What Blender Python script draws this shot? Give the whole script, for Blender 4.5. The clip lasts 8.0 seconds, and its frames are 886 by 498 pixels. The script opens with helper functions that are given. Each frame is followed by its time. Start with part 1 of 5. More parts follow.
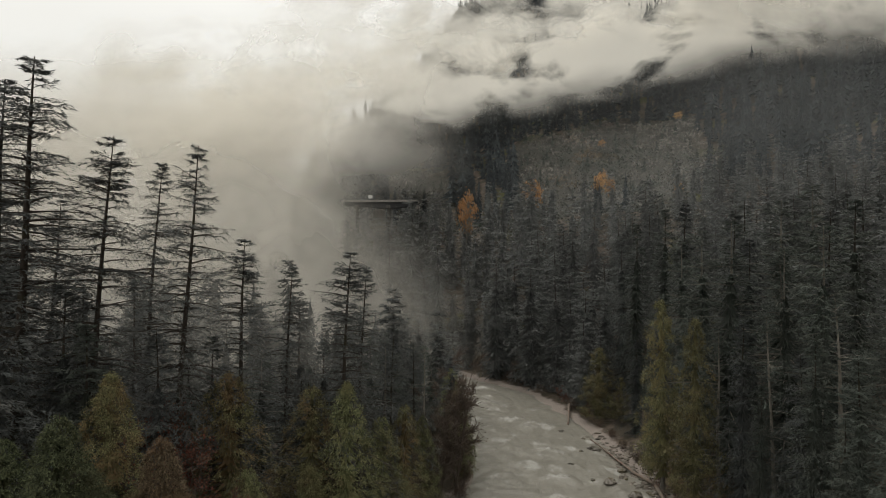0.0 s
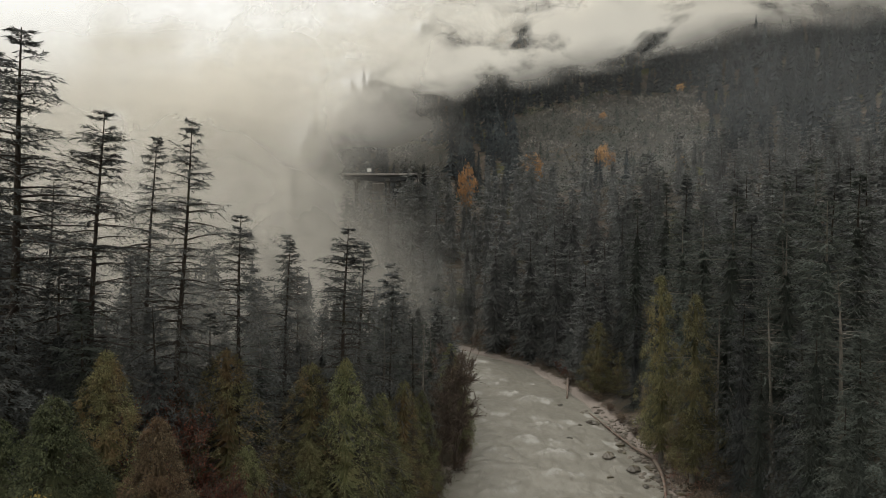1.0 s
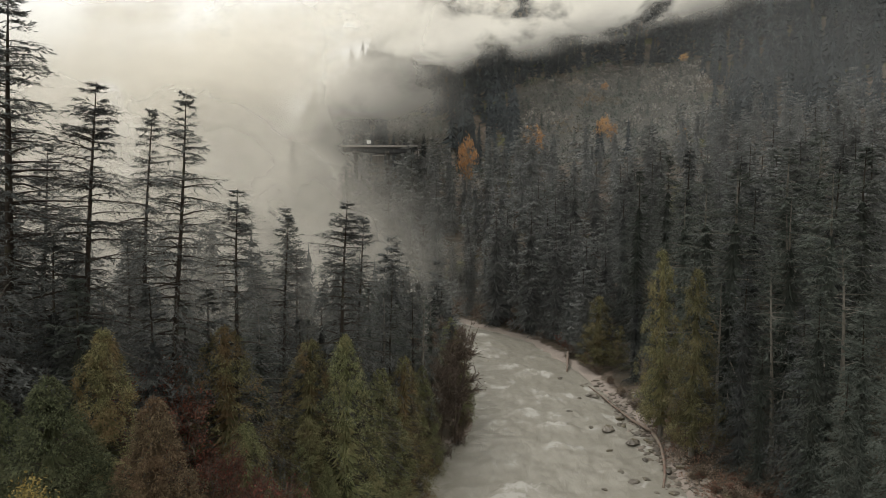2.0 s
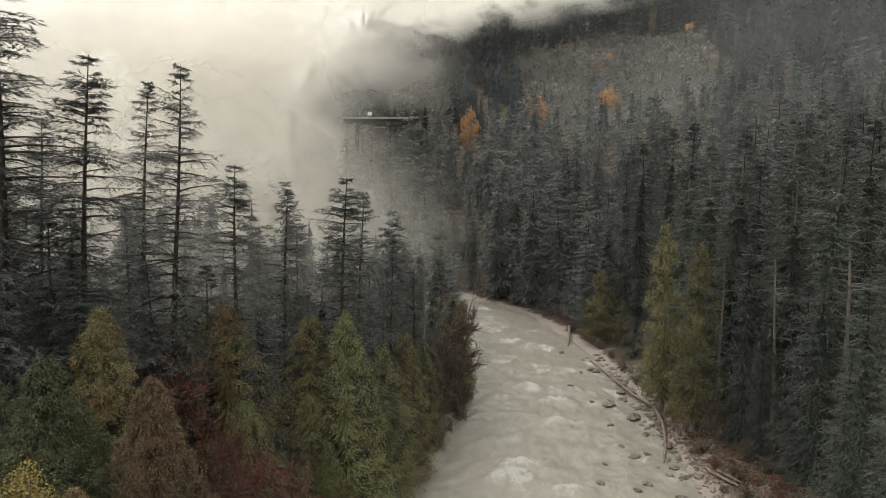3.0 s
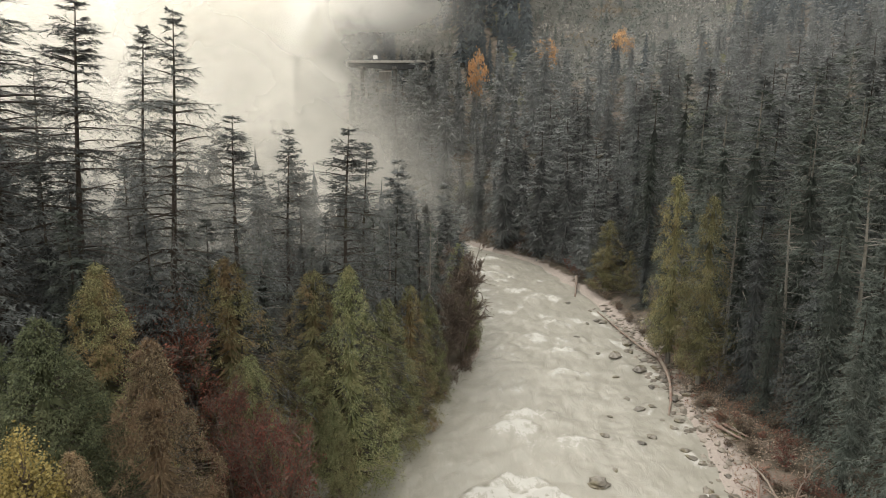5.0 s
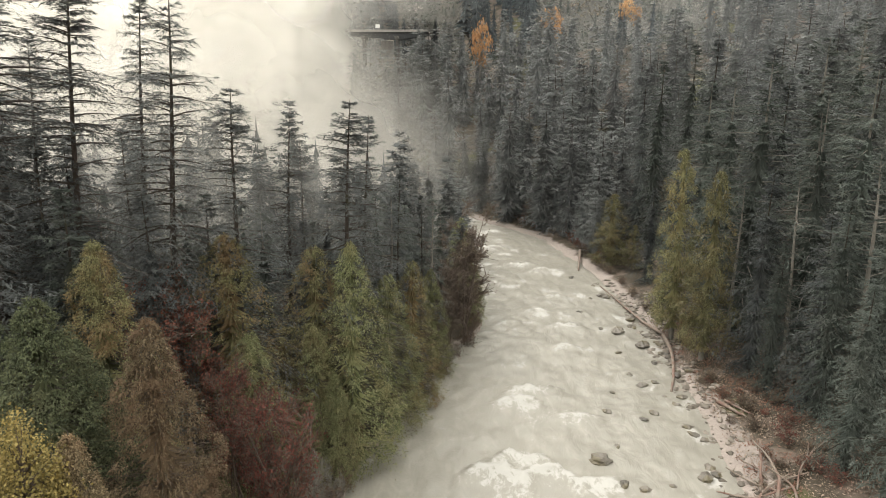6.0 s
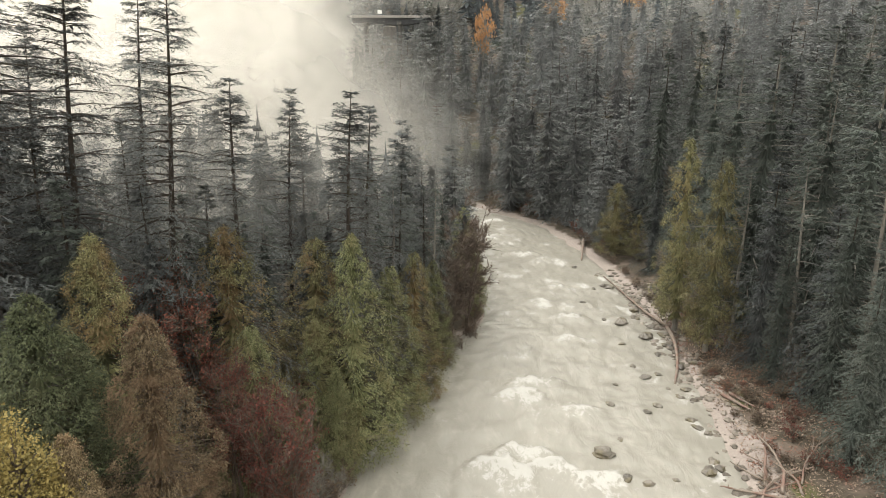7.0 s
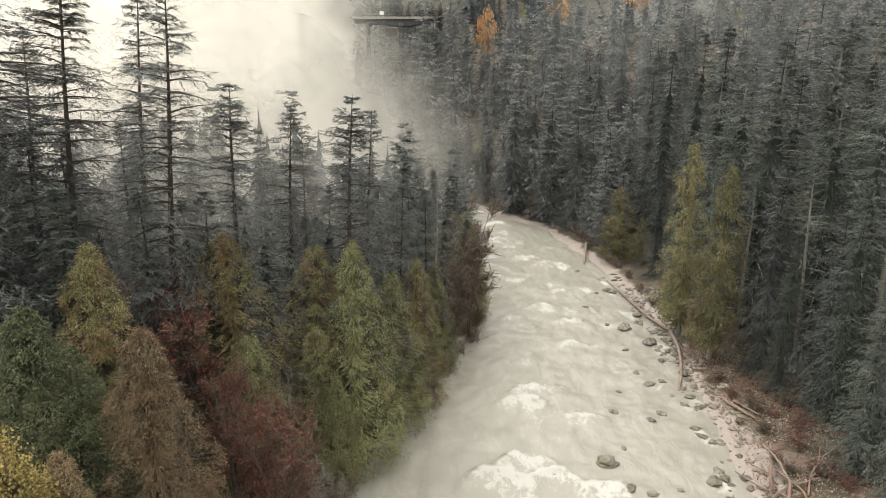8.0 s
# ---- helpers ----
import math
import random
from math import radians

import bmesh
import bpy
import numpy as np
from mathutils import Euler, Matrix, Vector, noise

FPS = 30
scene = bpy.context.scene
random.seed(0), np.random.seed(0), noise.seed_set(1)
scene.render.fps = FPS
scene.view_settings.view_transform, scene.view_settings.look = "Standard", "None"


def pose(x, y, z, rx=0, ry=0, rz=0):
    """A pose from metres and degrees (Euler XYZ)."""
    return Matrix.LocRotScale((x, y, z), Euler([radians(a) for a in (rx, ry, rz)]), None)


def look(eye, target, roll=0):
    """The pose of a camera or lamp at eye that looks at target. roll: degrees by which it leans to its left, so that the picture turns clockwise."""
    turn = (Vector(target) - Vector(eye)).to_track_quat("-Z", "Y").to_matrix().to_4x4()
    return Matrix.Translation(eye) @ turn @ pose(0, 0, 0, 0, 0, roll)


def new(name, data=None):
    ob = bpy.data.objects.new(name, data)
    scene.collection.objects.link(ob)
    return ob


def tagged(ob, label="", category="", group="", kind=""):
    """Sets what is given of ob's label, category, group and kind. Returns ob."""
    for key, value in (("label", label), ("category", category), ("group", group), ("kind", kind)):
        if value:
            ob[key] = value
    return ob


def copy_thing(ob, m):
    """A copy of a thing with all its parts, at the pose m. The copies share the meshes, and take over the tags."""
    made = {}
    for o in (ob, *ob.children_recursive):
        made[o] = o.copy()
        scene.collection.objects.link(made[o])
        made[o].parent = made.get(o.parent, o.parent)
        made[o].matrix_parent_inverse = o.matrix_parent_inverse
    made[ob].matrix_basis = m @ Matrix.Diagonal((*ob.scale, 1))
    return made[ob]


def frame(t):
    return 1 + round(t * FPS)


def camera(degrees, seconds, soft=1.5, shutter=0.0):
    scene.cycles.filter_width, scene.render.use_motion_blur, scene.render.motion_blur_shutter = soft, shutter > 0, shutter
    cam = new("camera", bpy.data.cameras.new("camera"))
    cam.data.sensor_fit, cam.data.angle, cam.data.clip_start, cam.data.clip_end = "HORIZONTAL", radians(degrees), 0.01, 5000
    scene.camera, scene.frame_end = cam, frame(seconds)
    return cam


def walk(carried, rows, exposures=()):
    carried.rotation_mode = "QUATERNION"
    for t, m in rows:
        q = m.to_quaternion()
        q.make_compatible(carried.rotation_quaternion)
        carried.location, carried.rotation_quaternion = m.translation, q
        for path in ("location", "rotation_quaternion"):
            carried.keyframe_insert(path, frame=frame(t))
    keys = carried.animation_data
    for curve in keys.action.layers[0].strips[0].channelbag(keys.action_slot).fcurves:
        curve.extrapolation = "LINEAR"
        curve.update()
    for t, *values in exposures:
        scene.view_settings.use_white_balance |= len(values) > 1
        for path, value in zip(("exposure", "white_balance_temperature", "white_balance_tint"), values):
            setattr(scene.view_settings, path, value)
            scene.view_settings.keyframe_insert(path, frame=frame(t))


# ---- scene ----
cam = camera(67.4, 8.0, soft=0.9)
METRES, EYE, TILT, LEAN, TURN = 8.0, 38.5, 0.0, 0.0, 0.0
EXPOSURES = [(0.0, -0.36), (1.5, -0.10), (3.0, 0.36), (4.5, 0.75), (6.5, 1.17), (8.0, 1.20)]
ROWS = [
    (0.0, 0.0, 0.0, 0.0, 0.0, 0.0, -0.0),
    (0.5, -0.0001, 0.0597, 0.0198, -0.03, -1.14, 0.01),
    (1.0, 0.0048, 0.1176, 0.0399, -0.04, -2.33, -0.01),
    (1.5, 0.006, 0.1763, 0.0579, -0.05, -3.54, -0.0),
    (3.0, 0.0196, 0.3539, 0.1221, 0.14, -7.17, 0.02),
    (3.5, 0.0318, 0.4091, 0.1426, 0.27, -8.35, -0.01),
    (4.0, 0.0411, 0.466, 0.1588, 0.45, -9.54, -0.01),
    (4.5, 0.0496, 0.5226, 0.1762, 0.64, -10.75, -0.0),
    (6.0, 0.0514, 0.7053, 0.229, 1.08, -14.32, -0.14),
    (6.5, 0.0475, 0.7659, 0.2468, 1.19, -15.43, -0.18),
    (7.0, 0.0447, 0.8248, 0.2672, 1.29, -15.46, -0.2),
    (7.5, 0.0414, 0.8816, 0.291, 1.38, -15.46, -0.23),
    (8.0, 0.038, 0.938, 0.3269, 1.46, -15.45, -0.25),
]
walk(cam, [(t, pose(0, 0, EYE, TILT, LEAN, TURN) @ pose(METRES * x, METRES * y, METRES * z, 90 + pitch, roll, yaw)) for t, x, y, z, yaw, pitch, roll in ROWS], EXPOSURES)

# ---- world and light ----
world = bpy.data.worlds.new("overcast_sky")
scene.world = world
world.use_nodes = True
wn, wl = world.node_tree.nodes, world.node_tree.links
wn.clear()
w_out = wn.new("ShaderNodeOutputWorld")
w_bg = wn.new("ShaderNodeBackground")
w_sky = wn.new("ShaderNodeTexSky")
w_sky.sky_type = "NISHITA"
w_sky.sun_disc = False
SUN_ELEV, SUN_AZ = 52.0, -38.0
w_sky.sun_elevation = radians(SUN_ELEV)
w_sky.sun_rotation = radians(SUN_AZ)
w_dim = wn.new("ShaderNodeMix")
w_dim.data_type = "RGBA"
w_dim.blend_type = "MULTIPLY"
w_dim.inputs[0].default_value = 1.0
w_dim.inputs[7].default_value = (0.10, 0.10, 0.10, 1)
wl.new(w_sky.outputs[0], w_dim.inputs[6])
# the cloud deck that covers the sky, warm white, with faint soft lumps
w_co = wn.new("ShaderNodeTexCoord")
w_no = wn.new("ShaderNodeTexNoise")
w_no.inputs["Scale"].default_value = 2.2
w_no.inputs["Detail"].default_value = 4.0
wl.new(w_co.outputs["Generated"], w_no.inputs["Vector"])
w_cr = wn.new("ShaderNodeValToRGB")
w_cr.color_ramp.elements[0].position, w_cr.color_ramp.elements[0].color = 0.30, (0.91, 0.888, 0.812, 1)
w_cr.color_ramp.elements[1].position, w_cr.color_ramp.elements[1].color = 0.72, (1.03, 1.003, 0.918, 1)
wl.new(w_no.outputs["Fac"], w_cr.inputs[0])
w_mix = wn.new("ShaderNodeMix")
w_mix.data_type = "RGBA"
w_mix.inputs[0].default_value = 0.90
wl.new(w_dim.outputs[2], w_mix.inputs[6])
wl.new(w_cr.outputs[0], w_mix.inputs[7])
# an overcast sky is brighter overhead than at the horizon
w_sep = wn.new("ShaderNodeSeparateXYZ")
wl.new(w_co.outputs["Generated"], w_sep.inputs[0])
w_up = wn.new("ShaderNodeMapRange")
w_up.inputs["To Min"].default_value, w_up.inputs["To Max"].default_value = 0.88, 1.60
wl.new(w_sep.outputs["Z"], w_up.inputs["Value"])
w_grad = wn.new("ShaderNodeMix")
w_grad.data_type = "RGBA"
w_grad.blend_type = "MULTIPLY"
w_grad.inputs[0].default_value = 1.0
wl.new(w_mix.outputs[2], w_grad.inputs[6])
wl.new(w_up.outputs[0], w_grad.inputs[7])
wl.new(w_grad.outputs[2], w_bg.inputs["Color"])
w_bg.inputs["Strength"].default_value = 1.16
wl.new(w_bg.outputs[0], w_out.inputs["Surface"])

sun = new("sun", bpy.data.lights.new("sun", "SUN"))
sun.data.energy = 1.1
sun.data.angle = radians(25)
sun.data.color = (1.0, 0.96, 0.90)
sun_way = Vector((math.sin(radians(SUN_AZ)) * math.cos(radians(SUN_ELEV)), math.cos(radians(SUN_AZ)) * math.cos(radians(SUN_ELEV)), math.sin(radians(SUN_ELEV))))
sun.matrix_world = look(sun_way * 900, (0, 0, 0))


# ---- materials ----
class Nodes:
    """A short way to write node materials."""

    def __init__(self, name):
        self.mat = bpy.data.materials.new(name)
        self.mat.use_nodes = True
        self.t = self.mat.node_tree
        self.t.nodes.clear()
        self.out = self.t.nodes.new("ShaderNodeOutputMaterial")

    def n(self, kind, **settings):
        node = self.t.nodes.new(kind)
        for key, value in settings.items():
            if key == "blend_type":
                node.blend_type = value
            elif key == "data_type":
                node.data_type = value
            elif key == "operation":
                node.operation = value
            elif key == "interpolation_type":
                node.interpolation_type = value
            elif key == "attribute_name":
                node.attribute_name = value
        return node

    def link(self, a, b):
        self.t.links.new(a, b)

    def put(self, socket, value):
        if isinstance(value, (int, float, tuple)):
            socket.default_value = value
        else:
            self.link(value, socket)

    def position(self):
        return self.n("ShaderNodeNewGeometry").outputs["Position"]

    def island(self):
        return self.n("ShaderNodeNewGeometry").outputs["Random Per Island"]

    def each(self):
        return self.n("ShaderNodeObjectInfo").outputs["Random"]

    def stretch(self, vec, s, shift=(0, 0, 0)):
        m = self.n("ShaderNodeMapping")
        m.inputs["Scale"].default_value = s
        m.inputs["Location"].default_value = shift
        self.link(vec, m.inputs["Vector"])
        return m.outputs[0]

    def noise(self, vec, scale, detail=4.0, rough=0.55, distort=0.0):
        k = self.n("ShaderNodeTexNoise")
        k.inputs["Scale"].default_value = scale
        k.inputs["Detail"].default_value = detail
        k.inputs["Roughness"].default_value = rough
        k.inputs["Distortion"].default_value = distort
        self.link(vec, k.inputs["Vector"])
        return k.outputs["Fac"]

    def span(self, value, a, b, c=0.0, d=1.0, smooth=True):
        k = self.n("ShaderNodeMapRange", interpolation_type="SMOOTHSTEP" if smooth else "LINEAR")
        self.put(k.inputs["Value"], value)
        for name, v in (("From Min", a), ("From Max", b), ("To Min", c), ("To Max", d)):
            k.inputs[name].default_value = v
        return k.outputs[0]

    def math(self, op, a, b=0.0):
        k = self.n("ShaderNodeMath", operation=op)
        self.put(k.inputs[0], a)
        self.put(k.inputs[1], b)
        return k.outputs[0]

    def mix(self, fac, a, b, how="MIX"):
        k = self.n("ShaderNodeMix", data_type="RGBA", blend_type=how)
        self.put(k.inputs[0], fac)
        self.put(k.inputs[6], a if not isinstance(a, tuple) else (*a, 1)[:4])
        self.put(k.inputs[7], b if not isinstance(b, tuple) else (*b, 1)[:4])
        return k.outputs[2]

    def attribute(self, name):
        return self.n("ShaderNodeAttribute", attribute_name=name).outputs["Fac"]

    def bump(self, height, strength, distance):
        k = self.n("ShaderNodeBump")
        k.inputs["Strength"].default_value = strength
        k.inputs["Distance"].default_value = distance
        self.link(height, k.inputs["Height"])
        return k.outputs[0]

    def surface(self, colour, rough=0.8, spec=0.3, normal=None, metal=0.0):
        p = self.n("ShaderNodeBsdfPrincipled")
        self.put(p.inputs["Base Color"], (*colour, 1)[:4] if isinstance(colour, tuple) else colour)
        self.put(p.inputs["Roughness"], rough)
        self.put(p.inputs["Specular IOR Level"], spec)
        self.put(p.inputs["Metallic"], metal)
        if normal is not None:
            self.link(normal, p.inputs["Normal"])
        self.link(p.outputs[0], self.out.inputs["Surface"])
        return self.mat


def foliage(name, dark, light, tint, tint_share=0.35, through_share=0.35):
    """Needles or leaves: every spray its own shade, every tree its own cast, with some light let through."""
    k = Nodes(name)
    c = k.mix(k.island(), dark, light)
    patch = k.span(k.noise(k.position(), 0.35, 3.0), 0.42, 0.68)
    c = k.mix(k.math("MULTIPLY", patch, tint_share), c, tint)
    hsv = k.n("ShaderNodeHueSaturation")
    k.link(k.span(k.each(), 0, 1, 0.490, 0.505, False), hsv.inputs["Hue"])
    k.link(k.span(k.each(), 0, 1, 0.72, 1.3, False), hsv.inputs["Value"])
    hsv.inputs["Saturation"].default_value = 1.0
    k.link(c, hsv.inputs["Color"])
    p = k.n("ShaderNodeBsdfPrincipled")
    k.link(hsv.outputs[0], p.inputs["Base Color"])
    p.inputs["Roughness"].default_value = 0.75
    p.inputs["Specular IOR Level"].default_value = 0.18
    tr = k.n("ShaderNodeBsdfTranslucent")
    k.link(hsv.outputs[0], tr.inputs["Color"])
    m = k.n("ShaderNodeMixShader")
    m.inputs[0].default_value = through_share
    k.link(p.outputs[0], m.inputs[1])
    k.link(tr.outputs[0], m.inputs[2])
    k.link(m.outputs[0], k.out.inputs["Surface"])
    return k.mat


def bark(name, dark, light):
    k = Nodes(name)
    g = k.noise(k.stretch(k.position(), (5, 5, 0.8)), 2.0, 5.0, 0.65)
    moss = k.span(k.noise(k.position(), 0.6, 3.0), 0.52, 0.7)
    c = k.mix(g, dark, light)
    c = k.mix(k.math("MULTIPLY", moss, 0.4), c, (0.055, 0.06, 0.03))
    return k.surface(c, 0.85, 0.2, k.bump(g, 0.8, 0.08))


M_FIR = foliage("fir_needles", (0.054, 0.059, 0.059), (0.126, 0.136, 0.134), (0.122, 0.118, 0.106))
# fir needles paled and flattened: the hillside's haze is put into the colour
M_HILL_HAZED = foliage("hazed_hillside_needles", (0.092, 0.097, 0.095), (0.180, 0.188, 0.184), (0.156, 0.151, 0.139))
M_SPRUCE = foliage("spruce_needles", (0.046, 0.054, 0.047), (0.106, 0.122, 0.106), (0.106, 0.106, 0.090))
M_CEDAR = foliage("cedar_sprays", (0.052, 0.058, 0.030), (0.262, 0.270, 0.138), (0.215, 0.165, 0.088), 0.4)
M_CEDAR_BROWN = foliage("cedar_sprays_browned", (0.051, 0.040, 0.025), (0.290, 0.231, 0.141), (0.224, 0.145, 0.084), 0.5)
M_CEDAR_RUST = foliage("cedar_sprays_rusty", (0.050, 0.050, 0.026), (0.255, 0.245, 0.124), (0.215, 0.135, 0.074), 0.65)
M_CEDAR_GREEN = foliage("cedar_sprays_green", (0.030, 0.038, 0.022), (0.164, 0.189, 0.102), (0.139, 0.123, 0.070), 0.4)
M_YELLOWGREEN = foliage("hemlock_sprays_olive", (0.044, 0.044, 0.024), (0.225, 0.214, 0.112), (0.205, 0.150, 0.078), 0.5)
M_REDLEAF = foliage("maple_leaves_red_brown", (0.075, 0.034, 0.026), (0.225, 0.085, 0.062), (0.150, 0.102, 0.070), 0.5)
M_BROWNLEAF = foliage("brown_bush_leaves", (0.064, 0.050, 0.036), (0.190, 0.145, 0.100), (0.150, 0.092, 0.062), 0.5)
M_YELLOWLEAF = foliage("yellow_bush_leaves", (0.12, 0.10, 0.035), (0.38, 0.31, 0.11), (0.22, 0.20, 0.08), 0.4)
M_ORANGELEAF = foliage("orange_poplar_leaves", (0.36, 0.21, 0.09), (0.60, 0.37, 0.17), (0.54, 0.29, 0.12), 0.4)
M_BARK = bark("conifer_bark", (0.022, 0.018, 0.015), (0.075, 0.062, 0.052))
M_GREYBARK = bark("pale_bark", (0.10, 0.09, 0.08), (0.26, 0.24, 0.21))
M_TWIG = bark("bare_twigs", (0.05, 0.038, 0.03), (0.15, 0.12, 0.10))


def hazed_far_forest_material():
    k = Nodes("far_forest")
    # dark needles with the blue cast of distant haze mixed into their colour
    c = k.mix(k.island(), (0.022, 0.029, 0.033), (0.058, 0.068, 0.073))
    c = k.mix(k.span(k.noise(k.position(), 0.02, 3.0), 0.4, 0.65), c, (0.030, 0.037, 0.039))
    return k.surface(c, 0.8, 0.2)


def scrub_material():
    k = Nodes("clearing_scrub")
    bush = k.attribute("bush")
    c = k.mix(k.span(bush, 0.15, 0.85), (0.105, 0.103, 0.088), (0.290, 0.272, 0.245))
    c = k.mix(k.span(k.island(), 0, 1, 0.0, 0.45, False), c, (0.125, 0.115, 0.098))
    c = k.mix(k.span(k.noise(k.position(), 0.028, 4.0), 0.46, 0.58, 0, 0.9), c, (0.052, 0.066, 0.052))
    c = k.mix(k.span(k.noise(k.stretch(k.position(), (1, 1, 1), (70, 0, 0)), 0.03, 2.0), 0.62, 0.74, 0, 0.5), c, (0.26, 0.175, 0.105))
    return k.surface(c, 0.85, 0.2)


def ground_material():
    k = Nodes("forest_ground")
    pos = k.position()
    big = k.noise(pos, 0.05, 4.0)
    fine = k.noise(pos, 2.2, 6.0, 0.65)
    floor = k.mix(fine, (0.026, 0.022, 0.016), (0.088, 0.072, 0.052))
    litter = k.mix(fine, (0.055, 0.042, 0.034), (0.165, 0.130, 0.102))
    floor = k.mix(k.span(k.noise(pos, 0.28, 3.0), 0.45, 0.62), floor, litter)
    moss = k.mix(fine, (0.03, 0.035, 0.012), (0.11, 0.105, 0.04))
    floor = k.mix(k.span(big, 0.55, 0.66), floor, moss)
    gravel = k.mix(k.noise(pos, 5.0, 4.0, 0.7), (0.14, 0.118, 0.103), (0.34, 0.293, 0.26))
    grass = k.mix(fine, (0.026, 0.026, 0.022), (0.075, 0.070, 0.060))
    floor = k.mix(k.attribute("open"), floor, grass)
    shore = k.span(k.math("ADD", k.attribute("shore"), k.math("MULTIPLY", k.math("SUBTRACT", k.noise(pos, 0.35, 4.0), 0.5), 0.9)), 0.35, 0.62)
    c = k.mix(shore, floor, gravel)
    return k.surface(c, 0.9, 0.2, k.bump(fine, 0.7, 0.25))


def water_material():
    k = Nodes("silty_river_water")
    pos = k.position()
    silt = k.mix(k.noise(pos, 0.09, 3.0), (0.174, 0.164, 0.139), (0.212, 0.200, 0.171))
    f = k.attribute("foam")
    lace = k.noise(k.stretch(pos, (1.0, 0.7, 1.0)), 1.3, 8.0, 0.66, 1.4)
    curl = k.noise(k.stretch(pos, (1.0, 0.5, 1.0), (40, 0, 0)), 0.42, 5.0, 0.6, 1.8)
    streak = k.noise(k.stretch(pos, (0.9, 0.22, 1.0)), 0.8, 6.0, 0.62, 0.8)
    spread = k.math("ADD", k.math("MULTIPLY", k.math("SUBTRACT", lace, 0.5), 1.45), k.math("MULTIPLY", k.math("SUBTRACT", curl, 0.5), 1.2))
    spread = k.math("ADD", spread, k.math("MULTIPLY", k.math("SUBTRACT", streak, 0.5), 0.35))
    need = k.math("SUBTRACT", 0.47, k.math("MULTIPLY", f, 0.66))
    cover = k.span(k.math("SUBTRACT", spread, need), -0.04, 0.28)
    silt = k.mix(k.span(k.math("ADD", streak, k.math("MULTIPLY", k.math("SUBTRACT", curl, 0.5), 0.8)), 0.42, 0.75, 0.0, 0.35), silt, (0.285, 0.268, 0.231))
    c = k.mix(cover, silt, (0.318, 0.309, 0.284))
    rough = k.span(cover, 0, 1, 0.34, 0.8)
    swell = k.noise(k.stretch(pos, (1.0, 0.55, 1.0)), 0.55, 5.0, 0.6, 0.9)
    return k.surface(c, rough, 0.35, k.bump(k.math("ADD", swell, k.math("MULTIPLY", lace, 0.10)), 0.34, 0.40))


def rock_material():
    k = Nodes("river_boulder_stone")
    co = k.n("ShaderNodeTexCoord").outputs["Object"]
    g = k.noise(co, 1.6, 6.0, 0.7)
    c = k.mix(g, (0.035, 0.030, 0.024), (0.17, 0.15, 0.122))
    hsv = k.n("ShaderNodeHueSaturation")
    k.link(k.span(k.each(), 0, 1, 0.6, 1.35, False), hsv.inputs["Value"])
    k.link(c, hsv.inputs["Color"])
    moss = k.span(k.noise(k.stretch(co, (1, 1, 1), (9, 0, 0)), 0.9, 4.0), 0.5, 0.62)
    c = k.mix(k.math("MULTIPLY", moss, 0.75), hsv.outputs[0], (0.088, 0.072, 0.036))
    return k.surface(c, 0.5, 0.45, k.bump(g, 0.9, 0.15))


def stone_material():
    k = Nodes("shore_stones")
    c = k.mix(k.island(), (0.05, 0.044, 0.037), (0.20, 0.175, 0.150))
    g = k.noise(k.position(), 6.0, 4.0)
    c = k.mix(k.span(g, 0.3, 0.8, 0, 0.5), c, (0.16, 0.13, 0.09))
    return k.surface(c, 0.7, 0.35, k.bump(g, 0.5, 0.05))


def driftwood_material():
    k = Nodes("weathered_driftwood")
    co = k.n("ShaderNodeTexCoord").outputs["Object"]
    g = k.noise(k.stretch(co, (6, 6, 0.6)), 1.6, 5.0, 0.65)
    c = k.mix(g, (0.075, 0.058, 0.046), (0.27, 0.225, 0.185))
    c = k.mix(k.span(k.noise(co, 0.7, 3.0), 0.45, 0.65), c, (0.15, 0.095, 0.075))
    return k.surface(c, 0.8, 0.25, k.bump(g, 0.8, 0.05))


def concrete_material(name, dark, light):
    k = Nodes(name)
    pos = k.position()
    g = k.noise(pos, 1.2, 5.0, 0.65)
    streak = k.noise(k.stretch(pos, (1.5, 1.5, 0.12)), 1.0, 4.0)
    c = k.mix(k.math("MULTIPLY", g, streak), dark, light)
    return k.surface(c, 0.85, 0.2, k.bump(g, 0.3, 0.03))


def litter_material():
    k = Nodes("fallen_leaves")
    c = k.mix(k.island(), (0.065, 0.048, 0.038), (0.28, 0.215, 0.165))
    c = k.mix(k.span(k.noise(k.position(), 0.3, 3.0), 0.45, 0.62), c, (0.16, 0.082, 0.058))
    return k.surface(c, 0.8, 0.25)


M_LITTER = litter_material()
M_FAR_HAZED = hazed_far_forest_material()
M_SCRUB = scrub_material()
M_GROUND = ground_material()
M_WATER = water_material()
M_ROCK = rock_material()
M_STONE = stone_material()
M_DRIFT = driftwood_material()
M_CONCRETE = concrete_material("bridge_concrete", (0.16, 0.15, 0.14), (0.62, 0.58, 0.53))
# streaked like the deck's, but darkened: shade beneath the deck is in the colour
M_PIER = concrete_material("shaded_pier_concrete", (0.04, 0.038, 0.036), (0.20, 0.19, 0.175))
M_STEEL = concrete_material("girder_steel", (0.02, 0.022, 0.024), (0.10, 0.10, 0.10))
M_WHITE = concrete_material("white_painted_board", (0.55, 0.55, 0.53), (0.95, 0.94, 0.91))


